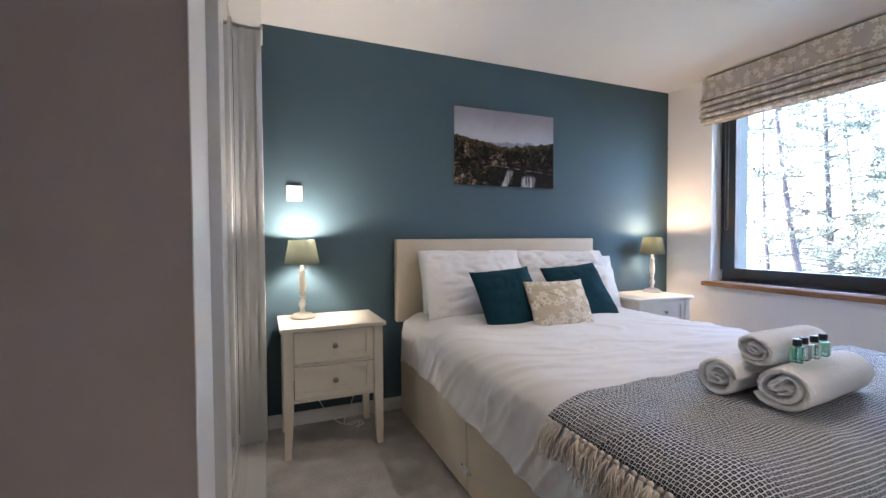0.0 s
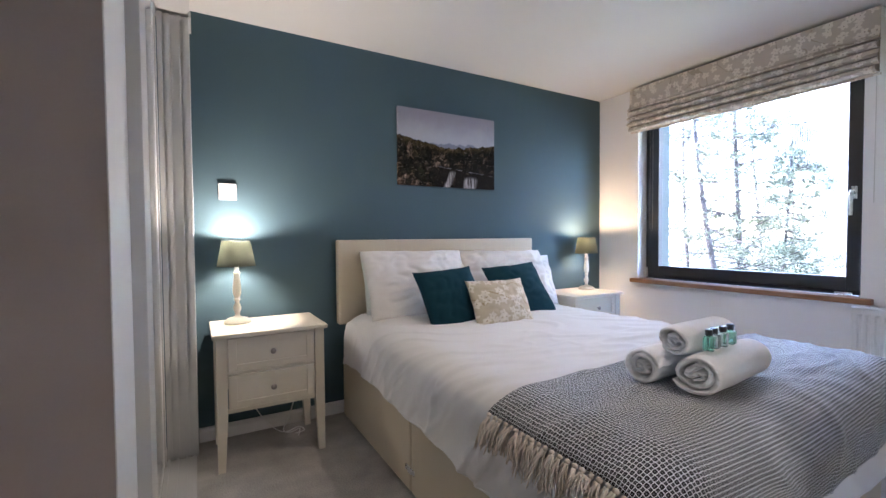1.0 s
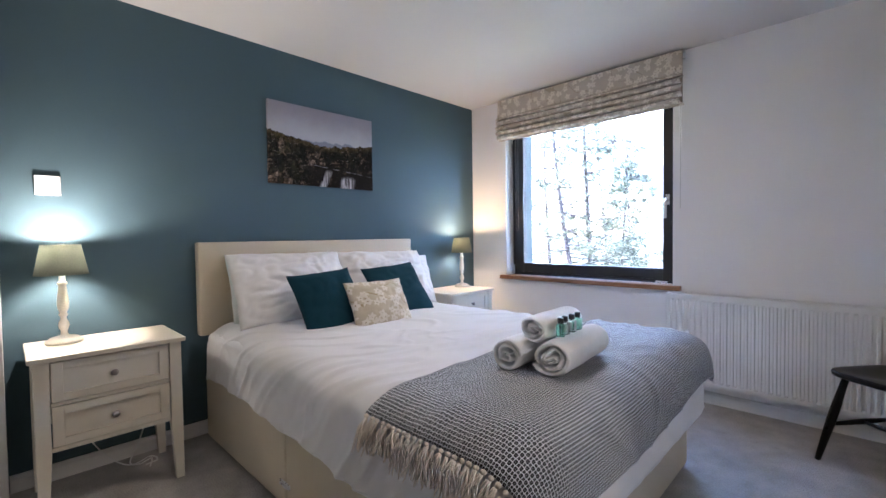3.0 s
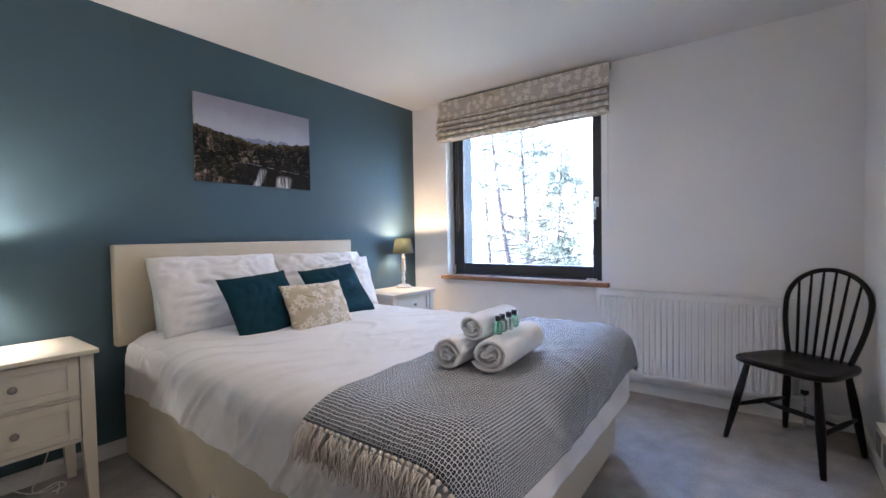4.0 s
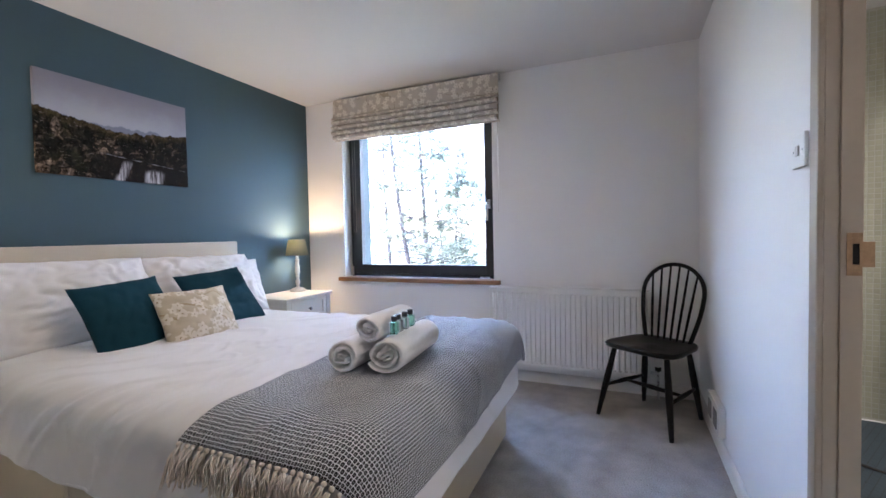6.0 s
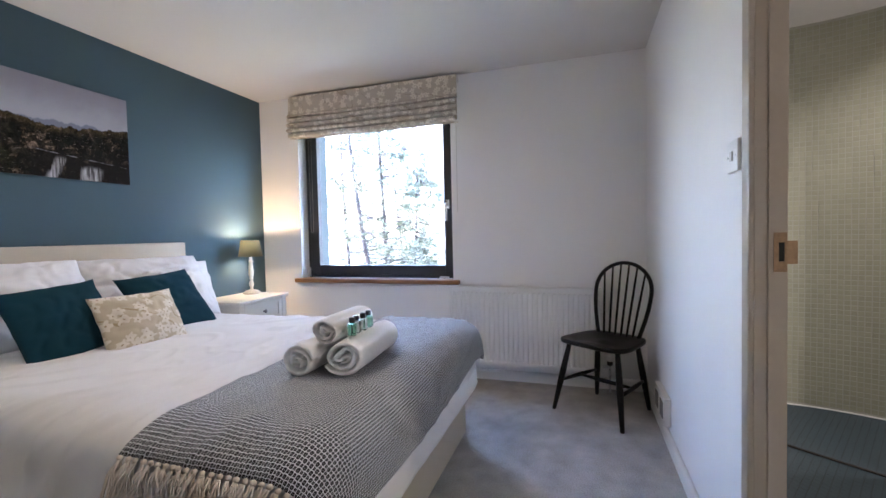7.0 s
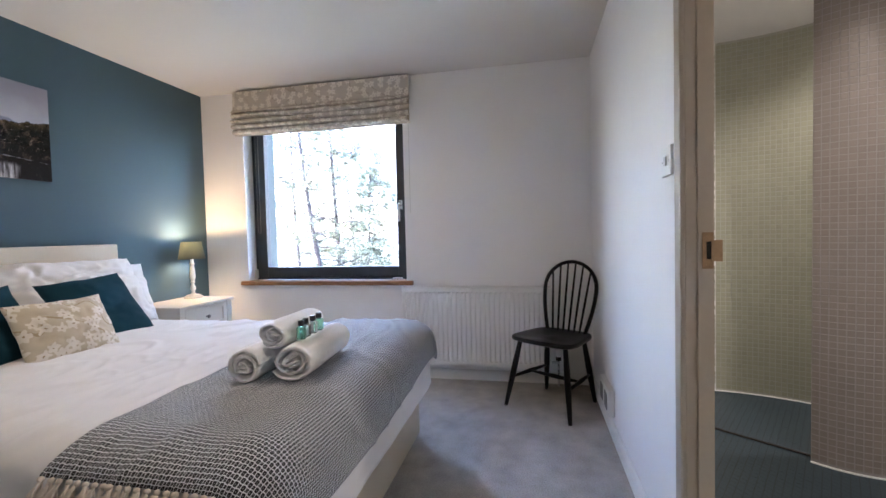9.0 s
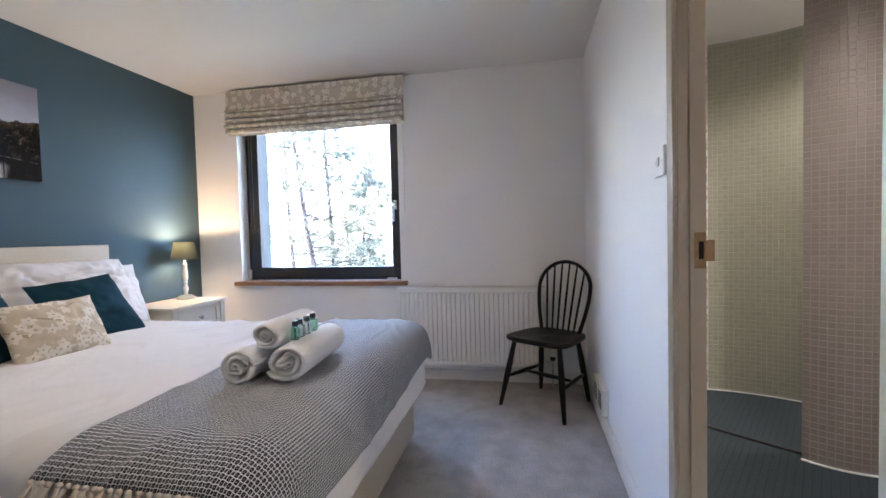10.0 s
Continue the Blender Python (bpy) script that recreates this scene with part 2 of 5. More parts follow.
def shade_material():
    m = bpy.data.materials.new("sage_lampshade_cloth")
    m.use_nodes = True
    n, links = nodes_of(m)
    b = n["Principled BSDF"]
    tex = n.new("ShaderNodeTexCoord")
    k = n.new("ShaderNodeTexNoise")
    k.inputs["Scale"].default_value, k.inputs["Detail"].default_value = 220, 4
    links.new(tex.outputs["Object"], k.inputs["Vector"])
    col = mixed(n, links, k.outputs[0], (0.095, 0.105, 0.085), (0.16, 0.17, 0.135))
    links.new(col, b.inputs["Base Color"])
    b.inputs["Roughness"].default_value = 0.9
    tr = n.new("ShaderNodeBsdfTranslucent")
    links.new(col, tr.inputs[0])
    mix = n.new("ShaderNodeMixShader")
    mix.inputs[0].default_value = 0.014
    links.new(b.outputs[0], mix.inputs[1])
    links.new(tr.outputs[0], mix.inputs[2])
    links.new(mix.outputs[0], n["Material Output"].inputs[0])
    return m


SHADE = shade_material()


def glow(name, colour, strength):
    m = bpy.data.materials.new(name)
    m.use_nodes = True
    b = m.node_tree.nodes["Principled BSDF"]
    b.inputs["Base Color"].default_value = (*colour, 1)
    b.inputs["Emission Color"].default_value, b.inputs["Emission Strength"].default_value = (*colour, 1), strength
    return m


BULB = glow("lit_bulb", (1.0, 0.86, 0.64), 2.5)


def clear(name, colour, rough=0.0, ior=1.45):
    m = bpy.data.materials.new(name)
    m.use_nodes = True
    b = m.node_tree.nodes["Principled BSDF"]
    b.inputs["Base Color"].default_value = (*colour, 1)
    b.inputs["Transmission Weight"].default_value, b.inputs["Roughness"].default_value, b.inputs["IOR"].default_value = 1.0, rough, ior
    return m


GLASS = clear("window_glass", (0.97, 0.99, 0.985), ior=1.12)
GREEN_GLASS = clear("green_bottle", (0.45, 0.86, 0.68), 0.05, 1.35)
CLEAR_BOTTLE = clear("clear_bottle", (0.85, 0.90, 0.88), 0.05, 1.35)
PINK_GROUT = mat("pinkish_grout", (0.31, 0.29, 0.275), 0.9, vary=0.1, scale=12, grain=200, bump=0.2)
MIRROR = mat("mirror_glass", (0.90, 0.92, 0.91), 0.06, metal=1.0, vary=0.0, bump=0)
MIRROR.node_tree.nodes["Principled BSDF"].inputs["Roughness"].default_value = 0.01
for link in list(MIRROR.node_tree.nodes["Principled BSDF"].inputs["Roughness"].links):
    MIRROR.node_tree.links.remove(link)


# ---- building helpers ----
def part(name, bm, material, parent=None, label="", smooth=False):
    """Link a bmesh as one mesh object, under a thing or a part where one is given."""
    me = bpy.data.meshes.new(name)
    bm.to_mesh(me)
    bm.free()
    me.materials.append(material)
    if smooth:
        for f in me.polygons:
            f.use_smooth = True
    ob = new(name, me)
    if parent is not None:
        ob.parent = parent
    if label:
        ob["label"] = label
    return ob


def thing(name, m, label, category, group="", kind=""):
    """An empty at a thing's base, to parent its parts."""
    ob = new(name)
    ob.matrix_basis = m
    return tagged(ob, label, category, group, kind)


def box(x0, x1, y0, y1, z0, z1, bevel=0.0, segments=2, bm=None):
    out = bm or bmesh.new()
    b = bmesh.new()
    bmesh.ops.create_cube(b, size=1.0)
    for v in b.verts:
        v.co = Vector(((x0 + x1) / 2 + v.co.x * (x1 - x0), (y0 + y1) / 2 + v.co.y * (y1 - y0), (z0 + z1) / 2 + v.co.z * (z1 - z0)))
    if bevel:
        bmesh.ops.bevel(b, geom=b.edges[:], offset=bevel, segments=segments, affect="EDGES", profile=0.6)
    return joined(out, b)


def joined(out, b):
    me = bpy.data.meshes.new("tmp")
    b.to_mesh(me)
    b.free()
    out.from_mesh(me)
    bpy.data.meshes.remove(me)
    return out


def lathe(profile, steps=32, bm=None, at=(0, 0, 0), caps=True):
    """Turn (radius, height) pairs round the z axis."""
    b = bm or bmesh.new()
    rings = []
    for r, z in profile:
        rings.append([b.verts.new((at[0] + r * math.cos(2 * math.pi * i / steps), at[1] + r * math.sin(2 * math.pi * i / steps), at[2] + z)) for i in range(steps)])
    for a, c in zip(rings, rings[1:]):
        for i in range(steps):
            b.faces.new((a[i], a[(i + 1) % steps], c[(i + 1) % steps], c[i]))
    if caps:
        b.faces.new(rings[0][::-1])
        b.faces.new(rings[-1])
    return b


def tube(points, radii, steps=10, bm=None, flat=1.0):
    """A round bar along points; radii one number or one a point."""
    b = bm or bmesh.new()
    pts = [Vector(q) for q in points]
    if isinstance(radii, (int, float)):
        radii = [radii] * len(pts)
    rings, side = [], None
    for i, q in enumerate(pts):
        t = (pts[min(i + 1, len(pts) - 1)] - pts[max(i - 1, 0)]).normalized()
        if side is None:
            side = t.cross(Vector((0, 0, 1)) if abs(t.z) < 0.9 else Vector((1, 0, 0))).normalized()
        side = (side - t * side.dot(t)).normalized()
        up = side.cross(t)
        rings.append([b.verts.new(q + radii[i] * (math.cos(2 * math.pi * k / steps) * side + flat * math.sin(2 * math.pi * k / steps) * up)) for k in range(steps)])
    for a, c in zip(rings, rings[1:]):
        for k in range(steps):
            b.faces.new((a[k], a[(k + 1) % steps], c[(k + 1) % steps], c[k]))
    b.faces.new(rings[0][::-1])
    b.faces.new(rings[-1])
    return b


def extrude_profile(profile, axis, a0, a1, bm=None):
    """A closed outline of (p, q) pushed along an axis: 'x' takes (y, z), 'y' takes (x, z), 'z' takes (x, y)."""
    b = bm or bmesh.new()
    place = {"x": lambda s, p, q: (s, p, q), "y": lambda s, p, q: (p, s, q), "z": lambda s, p, q: (p, q, s)}[axis]
    lo = [b.verts.new(place(a0, p, q)) for p, q in profile]
    hi = [b.verts.new(place(a1, p, q)) for p, q in profile]
    count = len(profile)
    for i in range(count):
        b.faces.new((lo[i], lo[(i + 1) % count], hi[(i + 1) % count], hi[i]))
    b.faces.new(lo[::-1])
    b.faces.new(hi)
    bmesh.ops.recalc_face_normals(b, faces=b.faces[:])
    return b


def grid_sheet(nu, nv, place, thick=0.0, uv=None):
    """A sheet of nu by nv cells; place(i/nu, j/nv) gives a point; uv likewise gives metres."""
    b = bmesh.new()
    layer = b.loops.layers.uv.new("UVMap") if uv else None
    rows = [[b.verts.new(place(i / nu, j / nv)) for i in range(nu + 1)] for j in range(nv + 1)]
    for j in range(nv):
        for i in range(nu):
            f = b.faces.new((rows[j][i], rows[j][i + 1], rows[j + 1][i + 1], rows[j + 1][i]))
            if uv:
                for lp, (a, c) in zip(f.loops, ((i, j), (i + 1, j), (i + 1, j + 1), (i, j + 1))):
                    lp[layer].uv = uv(a / nu, c / nv)
    if thick:
        b.normal_update()
        bmesh.ops.solidify(b, geom=b.faces[:], thickness=thick)
    return b


def thick_sheet(nu, nv, place, thick):
    """A closed sheet: place(s, t) gives a point and its outward way."""
    b = bmesh.new()
    layers = []
    for off in (0.0, thick):
        rows = []
        for j in range(nv + 1):
            row = []
            for i in range(nu + 1):
                p, nrm = place(i / nu, j / nv)
                row.append(b.verts.new(p - nrm * off))
            rows.append(row)
        layers.append(rows)
    a, c = layers
    for j in range(nv):
        for i in range(nu):
            b.faces.new((a[j][i], a[j + 1][i], a[j + 1][i + 1], a[j][i + 1]))
            b.faces.new((c[j][i], c[j][i + 1], c[j + 1][i + 1], c[j + 1][i]))
    for i in range(nu):
        b.faces.new((a[0][i], a[0][i + 1], c[0][i + 1], c[0][i]))
        b.faces.new((a[nv][i], c[nv][i], c[nv][i + 1], a[nv][i + 1]))
    for j in range(nv):
        b.faces.new((a[j][0], c[j][0], c[j + 1][0], a[j + 1][0]))
        b.faces.new((a[j][nu], a[j + 1][nu], c[j + 1][nu], c[j][nu]))
    return b


def structure(name, bm, material, label="", smooth=False):
    return tagged(part(name, bm, material, None, "", smooth), label, "", "", "structure")
# ---- the room: window wall at x = 0, headboard wall at y = 0, floor at z = 0 ----
H = 2.222
WEST, SOUTH = -4.35, -3.014
DOOR0, DOOR1 = -2.492, -1.81  # bathroom doorway in the south wall
WY0, WY1, WZ0, WZ1 = -1.700, -0.376, 0.715, 2.08  # window opening

structure("floor", box(WEST, 0.0, SOUTH, 0.0, -0.12, 0.0), CARPET, "grey cut-pile carpet floor with soft footmarks")
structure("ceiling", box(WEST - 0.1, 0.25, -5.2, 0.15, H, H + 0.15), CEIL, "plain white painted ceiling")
structure("wall_north", box(WEST, 0.25, 0.0, 0.12, -0.12, H), TEAL_WALL, "teal-blue painted wall behind the bed")
for i, (y0, y1, z0, z1) in enumerate(((WY1, 0.0, -0.12, H), (-5.2, WY0, -0.12, H), (WY0, WY1, -0.12, WZ0), (WY0, WY1, WZ1, H))):
    structure("wall_east" if i == 0 else "wall_east_piece", box(0.0, 0.25, y0, y1, z0, z1), WHITE, "white painted wall round the window")
structure("wall_south", box(DOOR1, 0.0, -3.078, SOUTH, -0.12, H), WHITE, "white painted wall beside the bathroom door")
structure("wall_south_near", box(WEST, DOOR0, -3.09, SOUTH, -0.12, H), WHITE, "white painted wall beside the bathroom door")
structure("wall_south_head", box(DOOR0, DOOR1, -3.09, SOUTH, 2.12, H), WHITE, "white wall above the bathroom door")
structure("wall_west", box(WEST - 0.12, WEST, -3.09, 0.0, -0.12, H), WHITE, "plain white wall of the entry")
structure("wall_stub", box(WEST, -3.2445, -1.20, -1.10, 0.0, H), TAUPE, "taupe painted end wall of the wardrobe")
structure("wardrobe_jamb", box(-3.2445, -3.2405, -1.202, -0.821, 0.0, H, 0.001), GLOSS, "white gloss jamb at the wardrobe's end")

SKIRT = [(0, 0), (0.016, 0), (0.016, 0.055), (0.010, 0.068), (0.004, 0.072), (0, 0.072)]
structure("baseboard_north", extrude_profile([(-p, q) for p, q in SKIRT], "x", -3.06, -0.0), GLOSS, "low white baseboard")
structure("baseboard_east", extrude_profile([(-p, q) for p, q in SKIRT], "y", SOUTH, -0.016), GLOSS, "low white baseboard")
structure("baseboard_south", extrude_profile([(SOUTH + p, q) for p, q in SKIRT], "x", DOOR1 + 0.06, -0.016), GLOSS, "low white baseboard")

# bathroom door lining and trim; the cream pieces carry the doorway's shade in their colour
structure("door_lining", box(DOOR1 - 0.002, DOOR1 + 0.028, -3.081, SOUTH + 0.002, 0.0, 2.10, 0.002), SHADED_LINING, "cream gloss door lining with scuffs, darkened for shade")
structure("door_trim", box(DOOR1 - 0.001, DOOR1 + 0.046, SOUTH, SOUTH + 0.014, 0.0, 2.12, 0.004), SHADED_LINING, "narrow cream door trim")
structure("door_stop", box(DOOR1 - 0.008, DOOR1 - 0.002, -3.080, -3.040, 0.0, 2.10, 0.002), SHADED_LINING, "cream door stop")
structure("door_lining_near", box(DOOR0 - 0.028, DOOR0 + 0.002, -3.10, SOUTH + 0.012, 0.0, 2.10, 0.002), GLOSS, "white gloss door lining")
structure("door_head", box(DOOR0 + 0.002, DOOR1 - 0.002, -3.10, SOUTH + 0.002, 2.09, 2.12, 0.002), SHADED_LINING, "cream gloss head of the door lining")

# window: dark frame, opening sash, glass
FX0, FX1 = 0.082, 0.152


def window():
    w = thing("window_1", Matrix(), "anthracite framed tilt-and-turn window with clear glass", "window", kind="structure")
    a, b, c, d = WY0 + 0.002, WY1 - 0.002, WZ0 + 0.006, WZ1 - 0.002
    fr = bmesh.new()
    for y0, y1, z0, z1 in ((a, a + 0.045, c, d), (b - 0.060, b, c, d), (a + 0.045, b - 0.060, c, c + 0.045), (a + 0.045, b - 0.060, d - 0.045, d)):
        box(FX0 + 0.02, FX1, y0, y1, z0, z1, 0.003, bm=fr)
    part("window_frame", fr, ANTHRACITE, w)
    sash = bmesh.new()
    a2, b2, c2, d2 = a + 0.022, b - 0.040, c + 0.028, d - 0.03
    for y0, y1, z0, z1 in ((a2, a2 + 0.062, c2, d2), (b2 - 0.080, b2, c2, d2), (a2 + 0.062, b2 - 0.080, c2, c2 + 0.075), (a2 + 0.062, b2 - 0.080, d2 - 0.07, d2)):
        box(FX0, FX0 + 0.05, y0, y1, z0, z1, 0.004, bm=sash)
    s = part("sash", sash, ANTHRACITE, w)
    pane = part("pane", box(FX0 + 0.022, FX0 + 0.028, a2 + 0.055, b2 - 0.072, c2 + 0.068, d2 - 0.063), GLASS, s, "clear double glazing")
    pane.visible_shadow = False
    hb = box(FX0 - 0.010, FX0, a2 + 0.018, a2 + 0.044, 1.255, 1.325, 0.004)
    tube([(FX0 - 0.008, a2 + 0.031, 1.295), (FX0 - 0.045, a2 + 0.031, 1.295), (FX0 - 0.052, a2 + 0.031, 1.28), (FX0 - 0.050, a2 + 0.031, 1.165)], [0.009, 0.009, 0.010, 0.008], 10, hb)
    part("handle", hb, CHROME, s, "satin chrome lever handle")
    part("restrictor", box(FX0 - 0.022, FX0 - 0.002, a2 + 0.03, a2 + 0.105, c + 0.006, c + 0.018, 0.004), CHROME, w, "small metal window restrictor")
    part("hinge", box(FX0 - 0.012, FX0 + 0.02, b - 0.018, b - 0.002, c + 0.01, c + 0.085, 0.004), PLASTIC, w, "white plastic hinge cover")


window()
structure("window_sill", box(-0.042, 0.094, -1.752, -0.330, 0.690, 0.722, 0.006, 3), OAK, "oiled oak window sill with rounded nose")

# ---- bathroom through the doorway ----
structure("floor_bathroom", box(-2.6, 0.1, -5.1, -3.09, -0.12, -0.002), VINYL, "blue-grey bathroom vinyl with raised diamonds")
structure("wall_bathroom_west", box(-2.72, -2.6, -5.2, -3.09, -0.12, H), WHITE, "plain bathroom wall")
structure("wall_bathroom_south", box(-2.6, 0.25, -5.2, -5.1, -0.12, H), WHITE, "plain bathroom wall")
structure("floor_strip", tube([(-0.45, -3.40, 0.001), (-0.60, -3.555, 0.003), (-0.71, -3.70, 0.003), (-0.83, -3.86, 0.003)], 0.006, 8), STRIP, "dark rubber joint strip in the vinyl")


def arc_point(centre, radius, start, s):
    a = start + s / radius
    return Vector((centre[0] + radius * math.cos(a), centre[1] + radius * math.sin(a), 0)), Vector((math.cos(a), math.sin(a), 0))


def tiled_wall(name, centre, radius, start, length, inward, grout_label, tile_mat, grout, pick=0):
    """A curved wall of thickness 0.09 m faced with small square mosaic tiles."""
    face = -1 if inward else 1
    b = bmesh.new()
    steps = 40
    cols = []
    for i in range(steps + 1):
        p, nrm = arc_point(centre, radius, start, length * i / steps)
        q = p - nrm * face * 0.09
        cols.append([b.verts.new((v.x, v.y, z)) for v, z in ((p, -0.05), (p, H), (q, H), (q, -0.05))])
    for a, c in zip(cols, cols[1:]):
        for k in range(4):
            b.faces.new((a[k], c[k], c[(k + 1) % 4], a[(k + 1) % 4]))
    b.faces.new(cols[0])
    b.faces.new(cols[-1][::-1])
    bmesh.ops.recalc_face_normals(b, faces=b.faces[:])
    wall = structure(name, b, grout, grout_label)
    pitch, gap, lift = 0.0285, 0.0030, 0.0011
    nx, nz = int(length / pitch), int((H - 0.012) / pitch)
    verts, faces, single = [], [], []
    half = (pitch - gap) / 2
    rng = random.Random(4)
    for i in range(nx):
        p, nrm = arc_point(centre, radius, start, (i + 0.5) * pitch)
        tan = Vector((-nrm.y, nrm.x, 0))
        out = nrm * face
        for j in range(nz):
            mid = p + Vector((0, 0, 0.014 + (j + 0.5) * pitch))
            l = lift + rng.uniform(-0.0005, 0.0005)
            if pick and j < pick // 12 and i < 12:
                single.append((mid, tan, out))
                continue
            k = len(verts)
            for d, e in ((half, 0), (half - 0.0012, l)):
                for sx, sz in ((-1, -1), (1, -1), (1, 1), (-1, 1)):
                    verts.append(mid + tan * d * sx + Vector((0, 0, d * sz)) + out * e)
            faces.append((k + 4, k + 5, k + 6, k + 7))
            for a in range(4):
                c = (a + 1) % 4
                faces.append((k + a, k + c, k + 4 + c, k + 4 + a))
    me = bpy.data.meshes.new("mosaic")
    me.from_pydata([tuple(v) for v in verts], [], faces)
    me.materials.append(tile_mat)
    mb = bmesh.new()
    mb.from_mesh(me)
    bmesh.ops.recalc_face_normals(mb, faces=mb.faces[:])
    mb.to_mesh(me)
    mb.free()
    ob = new("mosaic", me)
    ob.parent = wall
    ob["kind"] = "stuff"
    if single:
        tb = bmesh.new()
        lo = [tb.verts.new((sx * half, 0, sz * half)) for sx, sz in ((-1, -1), (1, -1), (1, 1), (-1, 1))]
        d = half - 0.0012
        hi = [tb.verts.new((sx * d, lift, sz * d)) for sx, sz in ((-1, -1), (1, -1), (1, 1), (-1, 1))]
        tb.faces.new(hi)
        for a in range(4):
            tb.faces.new((lo[a], lo[(a + 1) % 4], hi[(a + 1) % 4], hi[a]))
        bmesh.ops.recalc_face_normals(tb, faces=tb.faces[:])
        tm = bpy.data.meshes.new("tile")
        tb.to_mesh(tm)
        tb.free()
        tm.materials.append(tile_mat)
        for mid, tan, out in single:
            t = new("tile", tm)
            t.parent = wall
            t.matrix_basis = Matrix(((tan.x, out.x, 0, mid.x), (tan.y, out.y, 0, mid.y), (0, 0, 1, mid.z), (0, 0, 0, 1)))
    return wall


# a shallow hollow wall behind, a round-backed one in front
SHOWER_C, SHOWER_R = (-1.17, -3.62), 1.18
tiled_wall("wall_shower_back", SHOWER_C, SHOWER_R, radians(-42), 1.45, True, "sage green mosaic tiled curved shower wall", GREEN_TILE, GROUT, 300)
SCREEN_C, SCREEN_R = (-0.615, -4.092), 0.37
tiled_wall("wall_shower_screen", SCREEN_C, SCREEN_R, radians(134), 0.62, False, "mauve-grey mosaic tiled rounded shower screen wall", MAUVE_TILE, PINK_GROUT, 300)
structure("sealant", tube([arc_point(SCREEN_C, SCREEN_R + 0.004, radians(134), 0.62 * i / 16)[0] for i in range(17)], 0.005, 6), PLASTIC, "white sealant bead at the tiles' foot")
structure("sealant_back", tube([arc_point(SHOWER_C, SHOWER_R - 0.004, radians(-42), 1.45 * i / 20)[0] for i in range(21)], 0.005, 6), PLASTIC, "white sealant bead at the tiles' foot")
# ---- sliding wardrobe: mirror door, white profiles, tracks ----
def wardrobe():
    w = thing("sliding_wardrobe", pose(-3.13, -0.6, 0), "built-in wardrobe with sliding mirror door and white profiles", "wardrobe")
    w.matrix_basis = Matrix()
    d = part("mirror_door", box(-3.212, -3.2005, -0.611, -0.316, 0.03, 2.11), MIRROR, w, "mirrored sliding door")
    part("bottom_rail", box(-3.212, -3.1985, -0.611, -0.316, 0.022, 0.05, 0.003), ALU, d)
    part("stile", box(-3.2435, -3.2000, -0.820, -0.613, 0.022, 2.115, 0.003), ALU, w, "white door stile")
    part("stile", box(-3.212, -3.1990, -0.314, -0.170, 0.022, 2.115, 0.003), ALU, w, "white door stile")
    part("stile_bead", box(-3.200, -3.192, -0.250, -0.225, 0.022, 2.115, 0.002), ALU, w)
    side = bmesh.new()
    steps = [(-3.192, -0.165), (-3.172, -0.165), (-3.172, -0.150), (-3.160, -0.150), (-3.160, -0.162), (-3.142, -0.162), (-3.142, -0.146), (-3.110, -0.146), (-3.110, -0.158), (-3.100, -0.158),
             (-3.100, -0.140), (-3.088, -0.140), (-3.088, -0.156), (-3.064, -0.156), (-3.062, -0.152), (-3.062, -0.128), (-3.192, -0.128)]
    part("end_profile", extrude_profile(steps, "z", 0.0, 2.115, side), ALU, w, "stepped white end profile")
    part("top_track", box(-3.20, -3.058, -1.10, -0.01, 2.128, 2.2215, 0.002), ALU, w)
    lip = box(-3.064, -3.054, -0.20, -0.01, 2.10, 2.128, 0.002)
    part("track_bracket", lip, ALU, w)
    tr = box(-3.20, -3.072, -1.09, -0.17, 0.0, 0.008, 0.002)
    for x in (-3.185, -3.150, -3.112, -3.080):
        box(x - 0.004, x + 0.004, -1.09, -0.17, 0.008, 0.020, 0.001, bm=tr)
    part("floor_track", tr, ALU, w, "ribbed white floor track")


wardrobe()


# ---- bed ----
BX0, BX1, BY0, BY1 = -2.317, -0.905, -2.022, -0.085
CX, HW, BED_L, TOP, ROUND = -1.606, 0.702, 2.090, 0.608, 0.105


def bed():
    b = thing("divan_bed", Matrix(), "double divan bed with cream leatherette base and headboard", "bed")
    mid = -0.998
    for y0, y1 in ((mid + 0.003, BY1), (BY0, mid - 0.003)):
        part("divan_base", box(BX0, BX1, y0, y1, 0.018, 0.355, 0.014, 3), LEATHER, b)
    part("mattress", box(BX0 + 0.005, BX1 - 0.005, BY0 + 0.005, BY1, 0.357, 0.575, 0.05, 4), COTTON, b, "white mattress", True)
    part("headboard", box(-2.333, -0.833, -0.070, -0.012, 0.548, 1.049, 0.012, 3), LEATHER, b, "cream leatherette headboard")
    for x in (-2.05, -1.15):
        part("headboard_strut", box(x - 0.03, x + 0.03, -0.045, -0.020, 0.0, 0.55, 0.004), BLACK, b)
    clip = box(BX0 - 0.007, BX0 - 0.001, mid - 0.040, mid + 0.040, 0.108, 0.128, 0.003)
    box(BX0 - 0.014, BX0 - 0.006, mid - 0.030, mid + 0.006, 0.111, 0.125, 0.003, bm=clip)
    tube([(BX0 - 0.014, mid + 0.022, 0.118), (BX0 - 0.003, mid + 0.022, 0.118)], 0.006, 10, clip)
    part("link_clip", clip, CHROME, b, "chrome link clip at the joint")
    for x in (BX0 + 0.09, BX1 - 0.09):
        for y in (BY0 + 0.09, BY1 - 0.12, mid - 0.1, mid + 0.1):
            part("glide", lathe([(0.022, 0.0), (0.022, 0.018)], 16, at=(x, y, 0)), BLACK, b)


bed()


